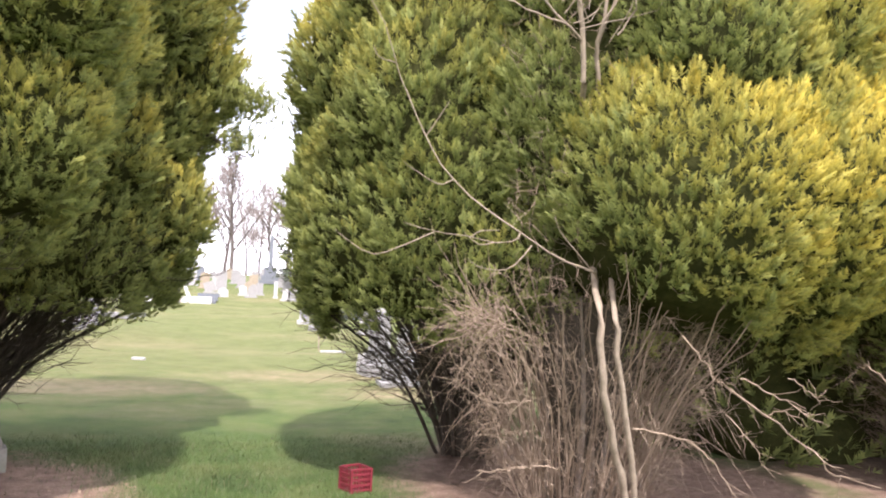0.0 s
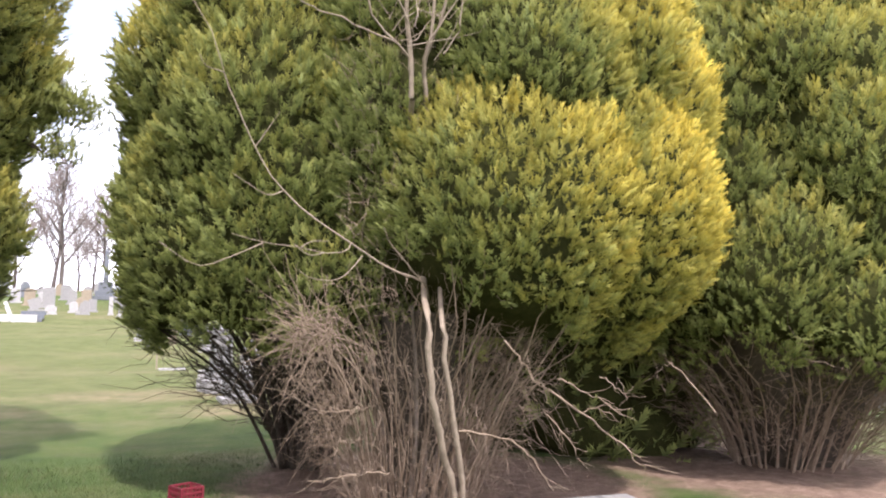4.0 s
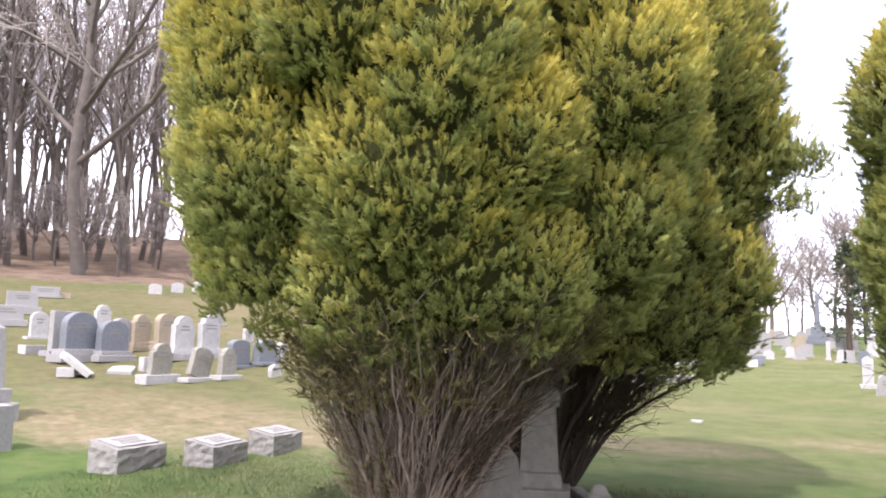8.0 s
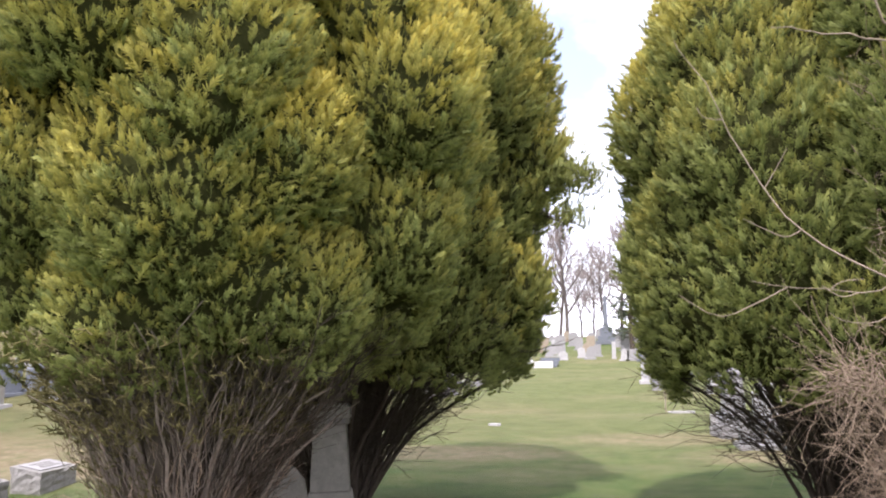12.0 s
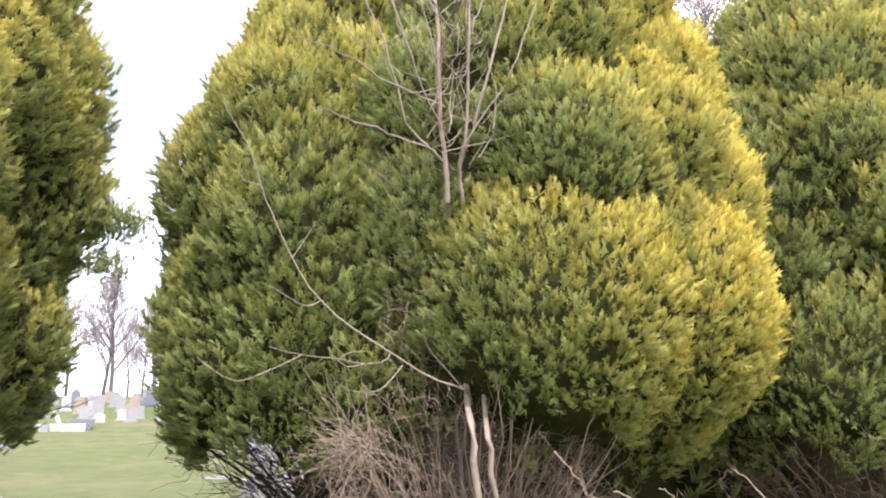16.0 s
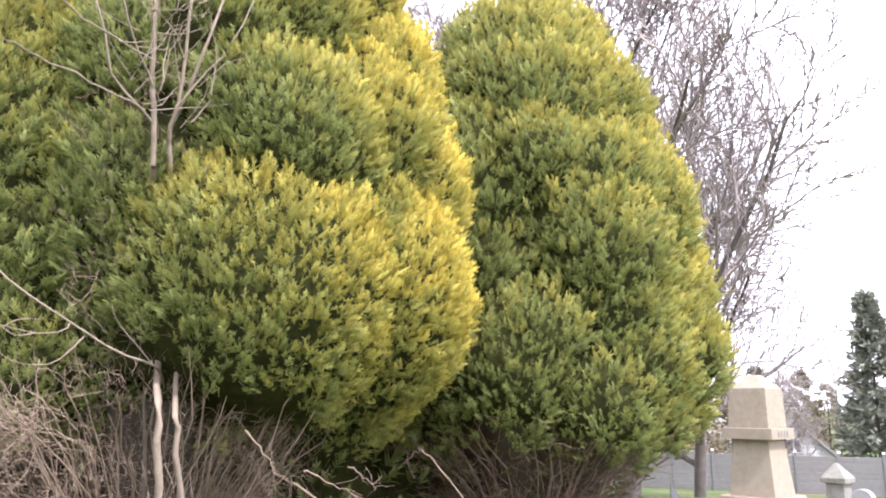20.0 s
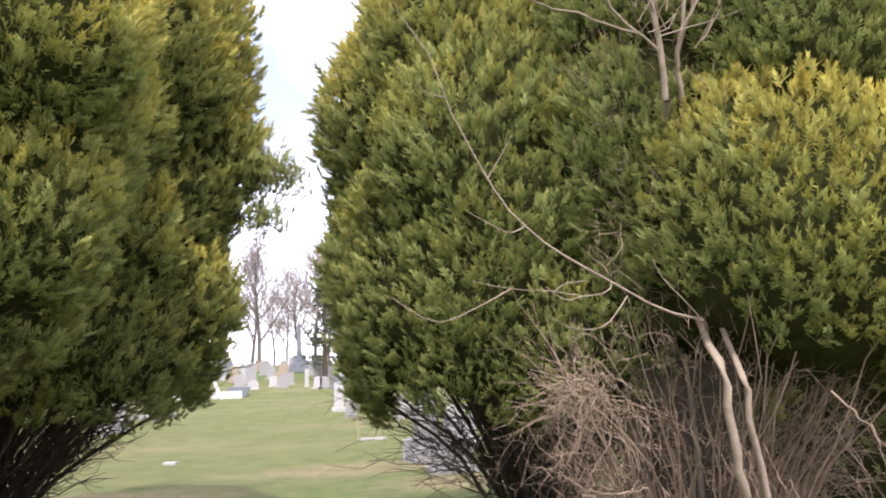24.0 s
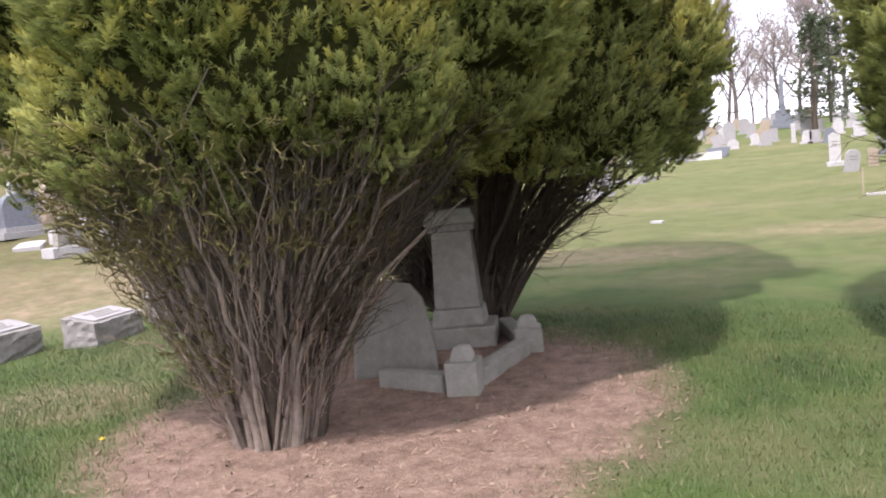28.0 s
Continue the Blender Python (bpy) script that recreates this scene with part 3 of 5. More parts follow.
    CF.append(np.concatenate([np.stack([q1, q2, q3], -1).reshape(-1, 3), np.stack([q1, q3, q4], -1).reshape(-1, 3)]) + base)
    core = mesh_np("core", np.concatenate(CV), np.concatenate(CF), SHADE_CORE, True)
    return me, core


def stem_set(rng, thing_ob, count, foot, flare, top, thick, mat, name="stem", sway=0.10, sides=6, lean=(0, 0)):
    """Stems that rise from the foot and spread under the crown, each a part."""
    for i in range(count):
        a = i * 2.39996 + rng.normal(0, 0.25)
        k = math.sqrt((i + 0.5) / count)
        f = foot * k
        g = flare * k * rng.uniform(0.85, 1.12)
        t = top * rng.uniform(0.85, 1.25)
        s = (f * math.cos(a), f * math.sin(a), -0.06)
        m = ((0.62 * f + 0.38 * g) * math.cos(a + 0.1) + lean[0] * 0.3, (0.62 * f + 0.38 * g) * math.sin(a + 0.1) + lean[1] * 0.3, t * 0.52)
        e = (g * math.cos(a) + lean[0], g * math.sin(a) + lean[1], t)
        p = smooth_line([s, m, e], 9)
        p += np.cumsum(rng.normal(0, sway * 0.19, (9, 3)) * np.array([1, 1, 0.3]), axis=0) * np.linspace(0, 1, 9)[:, None]
        r0 = thick * rng.uniform(0.55, 1.25)
        v, fc = tube(p, np.linspace(r0 * 1.25, r0 * 0.45, 9), sides)
        under(new(name, mesh_np(name, v, fc, mat, True)), thing_ob)


def twig_heap(rng, count, foot, flare, z0, z1, thick, droop=0.0, length=(0.3, 0.9), outward=0.6, arc=(0, 2 * math.pi), sides=3, fork=2, stray=0.42):
    """Fine dead twigs that fork out of the stems, joined: too many to count."""
    h = Heap()
    for _ in range(count):
        a = rng.uniform(*arc)
        z = rng.uniform(z0, z1)
        k = (z - z0) / max(z1 - z0, 1e-3)
        r = (foot + (flare - foot) * k) * rng.uniform(0.55, 1.0)
        s = np.array([r * math.cos(a), r * math.sin(a), z])
        d = unit(np.array([outward * math.cos(a), outward * math.sin(a), 1.0]) + rng.normal(0, stray, 3))
        ln = rng.uniform(*length)
        p = wander(rng, s, s + d * ln, 5, 0.16)
        p[:, 2] -= droop * np.linspace(0, 1, 5) ** 2 * ln
        r0 = thick * rng.uniform(0.6, 1.3)
        h.add(*tube(p, np.linspace(r0, r0 * 0.3, 5), sides))
        for _ in range(fork):
            i = rng.integers(1, 4)
            d2 = unit(d + rng.normal(0, 1.3 * stray, 3))
            q = wander(rng, p[i], p[i] + d2 * ln * rng.uniform(0.3, 0.6), 4, 0.16)
            h.add(*tube(q, np.linspace(r0 * 0.6, r0 * 0.2, 4), sides))
    return h


def evergreen(seed, x, y, profile, label, lobes=60, spacing=0.13, fans=7, sun_gold_side=(0, 0), gold=(0.1, 0.3, 0.1), bare=(), keys=(), stems=(), twigs=(), lobe_size=1.0, squash=(1.0, 1.0), crown_shift=(0, 0), turn=0, foot=None, bark=DARK_SHADE_BARK, tilt=0.0):
    rng = np.random.default_rng(seed)
    ob = thing("arborvitae", pose(x, y, gh(x, y), 0, 0, turn), label, "evergreen tree", "evergreens on the lawn")
    me, core = crown_mesh(rng, profile, lobes, spacing, fans, sun_gold_side, gold, bare, keys, lobe_size, squash, (x / math.hypot(x, y), y / math.hypot(x, y)), tilt)
    crown = under(new("crown", me), ob)
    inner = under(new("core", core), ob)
    crown.location = inner.location = (*crown_shift, 0)
    tagged(crown, "dense upright fans of green to golden scale leaves", kind="stuff")
    tagged(inner, "near-black inner mass of the crown, coloured as shade", kind="stuff")
    # fluted base, widened upward as a dark fill for shade between the stems
    if foot:
        z = np.linspace(-0.05, profile[1][0] + 0.1, 9)
        r = foot[0] + (foot[1] - foot[0]) * (z.clip(0) / z[-1]) ** 1.25
        v, f = tube(np.stack([0.03 * np.sin(z * 3), 0.03 * np.cos(z * 2), z], -1), r, 80)
        turn_at = np.arctan2(v[:, 1], v[:, 0])
        v[:, :2] *= 1 + (0.10 * np.sin(turn_at * 5 + v[:, 2] * 2) + 0.09 * np.sin(turn_at * 11 - v[:, 2] * 1.5) + 0.05 * np.sin(turn_at * 23 + v[:, 2]))[:, None]
        under(new("trunk", mesh_np("trunk", v, f, bark, True)), ob)
    for s in stems:
        stem_set(rng, ob, *s)
    for mat, args in twigs:
        tagged(under(new("brush", twig_heap(rng, *args).mesh("brush", mat)), ob), kind="stuff")
    return ob


T1 = [(1.56, 1.1), (1.98, 1.68), (2.3, 1.95), (2.9, 2.17), (3.3, 2.35), (3.8, 2.4), (4.5, 2.15), (5.0, 1.75), (5.9, 1.48), (6.5, 1.2), (7.2, 0.7), (7.6, 0.3)]
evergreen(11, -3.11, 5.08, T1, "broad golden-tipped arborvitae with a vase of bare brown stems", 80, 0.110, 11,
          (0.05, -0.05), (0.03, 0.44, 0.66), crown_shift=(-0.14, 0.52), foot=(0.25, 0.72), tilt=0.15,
          stems=[(90, 0.25, 1.04, 1.6, 0.009, BARK, "stem", 0.26), (62, 0.24, 0.95, 1.65, 0.027, BARK, "stem", 0.34, 7), (46, 0.24, 0.62, 1.35, 0.020, BARK, "stem", 0.2, 7, (0.45, 0.05)), (50, 0.26, 0.62, 1.35, 0.009, BARK, "stem", 0.2, 6, (0.5, 0.05))],
          twigs=[(BARK, (620, 0.30, 1.0, 0.12, 1.6, 0.0055, 0.05, (0.2, 0.55), 0.5, (0, 6.3), 3, 2, 0.16)), (DEADTWIG, (420, 0.32, 0.98, 0.1, 1.2, 0.0034, 0.1, (0.12, 0.36), 0.6, (0, 6.3), 3, 2, 0.25)), (DARK_SHADE_BARK, (420, 0.25, 1.25, 0.3, 1.5, 0.005, 0.1, (0.3, 0.7), 0.8, (-0.7, 1.2), 3, 2, 0.2)),
                 (MOSS, (900, 0.38, 1.12, 0.3, 1.6, 0.005, 0.2, (0.05, 0.13), 0.8, (2.2, 4.9), 3, 3, 0.5)), (MOSS, (1500, 0.85, 1.3, 1.1, 1.8, 0.007, 0.3, (0.06, 0.16), 0.9, (2.0, 6.6), 3, 3, 0.6))])
T1B = [(1.35, 1.05), (1.6, 1.5), (1.9, 1.75), (2.3, 1.82), (3.2, 1.82), (3.6, 1.98), (4.1, 1.95), (4.9, 1.86), (5.7, 1.82), (6.6, 1.45), (7.3, 0.75), (8.0, 0.3)]
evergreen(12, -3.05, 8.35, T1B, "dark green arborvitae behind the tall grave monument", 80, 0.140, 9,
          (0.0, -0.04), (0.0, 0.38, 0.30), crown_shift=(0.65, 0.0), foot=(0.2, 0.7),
          stems=[(46, 0.24, 1.6, 1.7, 0.024, DARK_SHADE_BARK, "stem", 0.16, 6, (0.5, 0)), (60, 0.35, 0.8, 1.7, 0.026, DARK_SHADE_BARK, "stem", 0.16, 6, (-0.65, -0.25))], twigs=[(DARK_SHADE_BARK, (700, 0.4, 1.7, 0.1, 1.6, 0.007, 0.1, (0.3, 0.9), 0.8, (2.3, 4.3), 3, 2, 0.25)), (DARK_SHADE_BARK, (420, 0.35, 1.5, 0.4, 1.6, 0.006, 0.1, (0.3, 0.8), 0.9)), (DARK_SHADE_BARK, (500, 0.5, 2.1, 0.5, 1.7, 0.006, 0.1, (0.3, 0.8), 1.0, (-0.9, 0.9)))])
T2 = [(1.30, 1.25), (1.5, 1.45), (1.75, 1.68), (2.3, 1.78), (2.9, 1.87), (3.4, 1.97), (3.75, 1.95), (4.3, 1.78), (4.9, 1.52), (5.4, 1.25), (6.0, 0.92), (6.5, 0.62), (7.1, 0.25)]
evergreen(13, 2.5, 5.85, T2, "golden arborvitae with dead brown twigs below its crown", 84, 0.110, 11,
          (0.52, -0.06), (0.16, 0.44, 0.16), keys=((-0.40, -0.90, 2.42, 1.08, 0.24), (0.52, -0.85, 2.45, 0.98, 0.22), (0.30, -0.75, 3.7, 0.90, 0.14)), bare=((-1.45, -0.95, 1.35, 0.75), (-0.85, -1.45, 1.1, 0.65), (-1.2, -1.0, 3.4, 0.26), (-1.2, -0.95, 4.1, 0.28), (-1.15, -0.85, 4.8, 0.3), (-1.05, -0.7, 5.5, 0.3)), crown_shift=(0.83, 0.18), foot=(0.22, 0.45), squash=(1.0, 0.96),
          stems=[(130, 0.46, 1.4, 1.6, 0.008, DEADTWIG, "stem", 0.30, 6, (0.1, -0.05)), (16, 0.3, 0.7, 1.9, 0.022, BARK)],
          twigs=[(DEADTWIG, (2300, 0.62, 1.18, 0.02, 1.75, 0.0030, 0.5, (0.12, 0.38), 0.7)), (DEADTWIG, (320, 0.7, 1.25, 0.3, 1.3, 0.0034, 1.2, (0.25, 0.55), 1.2)), (DEADTWIG, (260, 1.1, 1.25, 1.6, 3.6, 0.0032, 0.2, (0.12, 0.35), 0.7, (3.7, 4.7), 3, 2, 0.6))])
T2B = [(1.30, 0.95), (1.5, 1.25), (1.7, 1.5), (2.1, 1.62), (2.9, 1.68), (3.45, 1.68), (4.0, 1.55), (4.6, 1.25), (5.5, 0.9), (6.2, 0.52), (6.8, 0.25)]
# gold cut low here to put the crown's shaded foot into colour
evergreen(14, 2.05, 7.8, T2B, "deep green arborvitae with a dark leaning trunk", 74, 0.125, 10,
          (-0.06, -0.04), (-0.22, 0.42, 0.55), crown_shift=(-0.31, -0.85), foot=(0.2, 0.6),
          stems=[(40, 0.26, 1.3, 1.6, 0.024, DARK_SHADE_BARK, "stem", 0.14, 6, (-0.3, -0.8))], twigs=[(DARK_SHADE_BARK, (520, 0.35, 1.6, 0.3, 1.4, 0.006, 0.15, (0.4, 1.0), 1.1))])
T3 = [(1.12, 1.55), (1.45, 2.05), (2.0, 2.28), (2.8, 2.22), (3.6, 2.05), (4.5, 1.8), (5.3, 1.55), (5.95, 1.2), (6.4, 0.75), (6.65, 0.3)]
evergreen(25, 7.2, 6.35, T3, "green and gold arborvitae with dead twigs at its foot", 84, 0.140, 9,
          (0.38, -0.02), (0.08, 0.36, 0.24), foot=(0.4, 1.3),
          stems=[(110, 0.6, 1.85, 1.4, 0.014, DEADTWIG, "stem", 0.22)], twigs=[(DEADTWIG, (1100, 0.8, 1.8, 0.1, 1.3, 0.005, 0.4, (0.25, 0.7), 0.9)), (MOSS, (700, 1.1, 1.9, 0.5, 1.4, 0.008, 0.3, (0.1, 0.25), 0.9, (0, 6.3), 3, 3, 0.6))])
# added shrub, near-black so the hollow between the crowns reads as shade
evergreen(16, 5.7, 8.5, [(-0.35, 1.7), (0.3, 1.95), (1.2, 2.0), (2.2, 1.9), (3.0, 1.4), (3.8, 0.5)], "low dark mass added for the shaded hollow between evergreens", 34, 0.34, 2, (0, 0), (-1.2, 0.1, 0.1), foot=(0.3, 1.0))



def loose_sprigs():
    """Stray foliage on thin arching twigs that hang clear of the crowns."""
    rng = np.random.default_rng(31)
    for x, y, z, w, k in ((-0.44, 8.3, 3.55, 0.36, 900), (-0.46, 8.25, 3.12, 0.26, 220), (-2.0, 4.75, 1.52, 0.10, 60), (-2.75, 4.45, 1.38, 0.08, 40)):
        ob = thing("hanging_sprig", pose(x, y, z), "thin drooping twig with a loose tuft of green foliage", "sprig", "loose sprigs under the crowns")
        h = Heap()
        for _ in range(14):
            d = np.array([rng.uniform(0.2, 1.0) * w * 1.6, rng.normal(0, w * 0.5), rng.uniform(-0.9, 0.2) * w])
            p = wander(rng, (-w * 1.7, 0, w * 0.5), d, 6, 0.10)
            h.add(*tube(p, np.linspace(0.006, 0.002, 6), 3))
        tagged(under(new("brush", h.mesh("brush", DARK_SHADE_BARK)), ob), kind="stuff")
        V, F, A, B = [], [], [], []
        for j in range(k):
            sv, sf, st = spray_shape(rng)
            c = rng.normal(0, 1, 3) * np.array([w, w * 0.7, w * 0.55]) * 0.55
            ax = unit(np.array([0.3, -0.1, 0.8]) + rng.normal(0, 0.3, 3))
            sd = unit(np.cross(ax, rng.normal(0, 1, 3)))
            V.append(c + 0.085 * (sv[:, :1] * sd + sv[:, 1:2] * ax + sv[:, 2:] * np.cross(sd, ax)))
            F.append(sf + j * len(sv))
            A.append(np.c_[st, np.full(len(st), 0.04), np.full(len(st), rng.random()), np.ones(len(st))])
            B.append(np.repeat(unit(c + np.array([0, -0.05, 0.1]))[None], len(sv), 0))
        me = mesh_np("tuft", np.concatenate(V), np.concatenate(F), FOLIAGE)
        at = me.color_attributes.new("leaf_sun_tone", "FLOAT_COLOR", "POINT")
        at.data.foreach_set("color", np.concatenate(A).astype(np.float32).ravel())
        at = me.attributes.new("billow", "FLOAT_VECTOR", "POINT")
        at.data.foreach_set("vector", np.concatenate(B).astype(np.float32).ravel())
        tagged(under(new("tuft", me), ob), kind="stuff")


loose_sprigs()


def sapling():
    """A bare young tree up through the golden evergreen, its limbs shifted to fit the camera's view."""
    rng = np.random.default_rng(5)
    ob = thing("bare_sapling", pose(0, 0, 0), "bare pale-barked sapling grown up through the evergreen", "sapling")

    def limb(name, pts, r0, r1, n=14, wob=0.008):
        p = smooth_line(pts, n)
        # limbs are scaled about the camera's eye so they show before the crown
        if name == "stem":
            k = 0.87 + 0.15 * np.clip((p[:, 2:3] - 1.5) / 0.5, 0, 1) - 0.09 * np.clip((p[:, 2:3] - 2.7) / 0.45, 0, 1)
            p = np.array([0.15, -0.05, 1.64]) + (p - np.array([0.15, -0.05, 1.64])) * k
            p[0, 2] = -0.06
        elif name == "leader" or pts[0][2] > 3.3:
            k = 0.93 - 0.03 * np.clip(p[:, 2:3] - 3.2, 0, 1)
            p = np.array([0.15, -0.05, 1.64]) + (p - np.array([0.15, -0.05, 1.64])) * k
        p[1:] += rng.normal(0, wob, (n - 1, 3))
        v, f = tube(p, np.linspace(r0, r1, n) * (0.8 if name == "stem" else 0.72), 7)
        under(new(name, mesh_np(name, v, f, PALEBARK, True)), ob)
        return p

    limb("stem", [(2.80, 5.66, -0.05), (2.62, 5.52, 0.42), (2.43, 5.36, 0.90), (2.34, 5.26, 1.45), (2.22, 5.2, 2.2), (2.09, 5.1, 3.16)], 0.034, 0.026, 28)
    limb("stem", [(2.86, 5.62, -0.05), (2.70, 5.47, 0.52), (2.52, 5.34, 1.1), (2.44, 5.26, 1.6), (2.35, 5.2, 2.4), (2.20, 5.12, 3.38)], 0.027, 0.02, 28)
    limb("leader", [(2.09, 5.1, 3.16), (2.05, 5.08, 3.7), (2.02, 5.06, 4.27), (1.97, 5.05, 4.97), (1.9, 5.04, 5.8), (1.87, 5.05, 6.6)], 0.027, 0.008)
    limb("leader", [(2.20, 5.12, 3.38), (2.23, 5.06, 3.84), (2.26, 5.03, 4.68), (2.3, 5.0, 5.31), (2.36, 5.0, 6.3)], 0.02, 0.006)
    limb("leader", [(2.20, 5.12, 3.45), (2.34, 5.0, 3.98), (2.47, 4.95, 4.53), (2.64, 4.9, 5.2), (2.85, 4.85, 6.0)], 0.018, 0.005)
    limb("branch", [(2.07, 5.08, 3.45), (1.81, 5.1, 3.7), (1.68, 5.1, 4.06), (1.54, 5.12, 4.53), (1.26, 5.15, 5.0), (1.0, 5.2, 5.3)], 0.013, 0.004)
    limb("branch", [(2.02, 5.06, 4.6), (1.78, 5.08, 5.01), (1.51, 5.1, 5.2), (1.2, 5.1, 5.6)], 0.010, 0.003)
    limb("branch", [(1.95, 5.07, 3.55), (1.57, 5.0, 3.62), (1.25, 4.98, 3.68), (1.04, 4.98, 3.74)], 0.010, 0.003)
    for pts in ([(2.05, 5.08, 3.7), (1.75, 5.0, 4.3), (1.55, 5.0, 4.9), (1.45, 5.0, 5.6)], [(2.2, 5.05, 3.6), (2.5, 4.95, 4.1), (2.75, 4.9, 4.7), (2.9, 4.9, 5.2)], [(2.02, 5.06, 4.2), (1.85, 5.0, 4.7), (1.8, 5.0, 5.3)],
                [(2.26, 5.03, 4.5), (2.42, 5.0, 5.0), (2.5, 5.0, 5.6)], [(2.07, 5.08, 3.9), (1.6, 5.0, 4.0), (1.3, 5.0, 4.15), (0.9, 5.0, 4.25)], [(2.3, 5.0, 3.5), (2.4, 4.95, 3.7), (2.42, 4.95, 4.0), (2.36, 4.95, 4.35)]):
        limb("branch", pts, 0.010, 0.003)
    limb("branch", [(2.26, 5.1, 1.7), (2.08, 4.78, 1.79), (1.84, 4.82, 1.88), (1.59, 4.86, 2.03), (1.34, 4.9, 2.19), (1.11, 4.95, 2.40), (0.95, 4.98, 2.65), (0.81, 5.0, 2.94), (0.73, 5.0, 3.13), (0.66, 5.0, 3.34), (0.55, 5.02, 3.54), (0.45, 5.04, 3.73)], 0.011, 0.003, 26, 0.004)
    h = Heap()
    for pts in ([(0.95, 4.98, 2.65), (1.01, 4.95, 2.75), (1.09, 4.92, 2.89)], [(1.13, 4.93, 2.36), (1.03, 4.9, 2.32), (0.89, 4.9, 2.39), (0.79, 4.9, 2.45)],
                [(1.59, 4.86, 2.03), (1.54, 4.8, 1.97), (1.39, 4.8, 1.95), (1.24, 4.8, 1.98), (1.0, 4.82, 2.0), (0.8, 4.85, 2.05)],
                [(1.67, 4.84, 1.95), (1.54, 4.8, 1.81), (1.43, 4.8, 1.77), (1.29, 4.8, 1.79), (1.22, 4.8, 1.84)], [(2.07, 4.76, 1.79), (1.95, 4.72, 1.9), (1.81, 4.7, 2.04), (1.77, 4.7, 2.14)],
                [(1.0, 4.82, 2.0), (0.8, 4.85, 1.9), (0.6, 4.9, 1.84), (0.38, 5.0, 1.99)], [(0.73, 5.0, 3.13), (0.61, 4.98, 3.15), (0.57, 4.98, 3.22)],
                [(1.24, 4.8, 1.98), (1.3, 4.78, 2.02), (1.42, 4.78, 2.03)], [(1.39, 4.8, 1.95), (1.28, 4.76, 1.93), (1.18, 4.76, 2.0)]):
        h.add(*tube(smooth_line(pts, 9), np.linspace(0.0045, 0.0018, 9), 5))
    for _ in range(120):
        s = rng.uniform(0, 1)
        z = 3.4 + 2.9 * s
        x = 2.05 + rng.normal(0, 0.16 + 0.24 * s) - 0.15 * s
        b = np.array([0.15, -0.05, 1.64]) + (np.array([x, 5.05 + rng.normal(0, 0.05), z]) - np.array([0.15, -0.05, 1.64])) * 0.9
        d = unit(np.array([rng.normal(0, 1.0), -0.25 + rng.normal(0, 0.4), 0.9]))
        h.add(*tube(wander(rng, b, b + d * rng.uniform(0.25, 0.75), 5, 0.14), np.linspace(0.004, 0.0015, 5), 4))
    tagged(under(new("brush", h.mesh("brush", PALEBARK)), ob), kind="stuff")



def dead_branches():
    """Pale dead branches that stick out of the brush under the golden evergreen."""
    rng = np.random.default_rng(17)
    ob = thing("dead_branch_cluster", pose(2.5, 5.4, 0), "bleached dead branches jutting from the brush below the evergreen", "dead branches")
    base = np.array([2.5, 5.4, 0])
    fine = Heap()
    for pts, r in (([(3.0, 4.6, 1.05), (3.15, 4.5, 0.93), (3.32, 4.37, 0.78), (3.44, 4.28, 0.66), (3.5, 4.23, 0.57), (3.69, 4.06, 0.53)], 0.009),
                   ([(2.54, 4.42, 1.4), (2.65, 4.35, 1.25), (2.71, 4.32, 1.14), (2.81, 4.25, 1.07)], 0.007),
                   ([(3.0, 4.48, 1.13), (3.15, 4.38, 1.07), (3.32, 4.25, 0.93)], 0.007),
                   ([(2.24, 4.47, 0.81), (2.5, 4.33, 0.78), (2.65, 4.24, 0.65), (2.77, 4.16, 0.46)], 0.007),
                   ([(2.93, 4.53, 0.89), (3.08, 4.43, 0.7), (3.11, 4.41, 0.59)], 0.005),
                   ([(1.84, 4.65, 0.54), (1.59, 4.75, 0.52), (1.37, 4.82, 0.47)], 0.006),
                   ([(1.65, 4.73, 0.94), (1.4, 4.81, 0.92), (1.17, 4.87, 1.06)], 0.006),
                   ([(3.17, 4.49, 0.9), (3.29, 4.4, 0.93), (3.38, 4.33, 0.86)], 0.005),
                   ([(4.48, 4.55, 0.85), (4.28, 4.74, 1.17), (4.22, 4.8, 1.21), (4.15, 4.86, 1.14)], 0.007),
                   ([(3.29, 4.4, 1.15), (3.4, 4.31, 1.07), (3.44, 4.28, 1.0)], 0.005)):
        h = Heap()
        p = smooth_line(pts, 14)
        p[1:-1] += rng.normal(0, 0.008, (12, 3))
        h.add(*tube(p - base, np.linspace(r, r * 0.3, 14), 5))
        for _ in range(7):
            j = rng.integers(4, 13)
            d = unit(p[j] - p[j - 2] + rng.normal(0, 0.06, 3))
            ln = rng.uniform(0.06, 0.2)
            fine.add(*tube(wander(rng, p[j] - base, p[j] - base + d * ln, 4, 0.14), np.linspace(r * 0.4, 0.0015, 4), 3))
        under(new("branch", h.mesh("branch", DEADTWIG)), ob)
    h = fine
    for _ in range(150):
        a, c = rng.normal(0, 0.07, 3), rng.normal(0, 0.2, 3) + np.array([-0.09, -0.07, -0.02])
        h.add(*tube(wander(rng, np.array((1.35, 4.77, 1.41)) - base + a, np.array((1.35, 4.77, 1.41)) - base + a + c, 5, 0.2), np.linspace(0.003, 0.0013, 5), 3))
    tagged(under(new("brush", h.mesh("brush", DEADTWIG)), ob), kind="stuff")


dead_branches()


sapling()


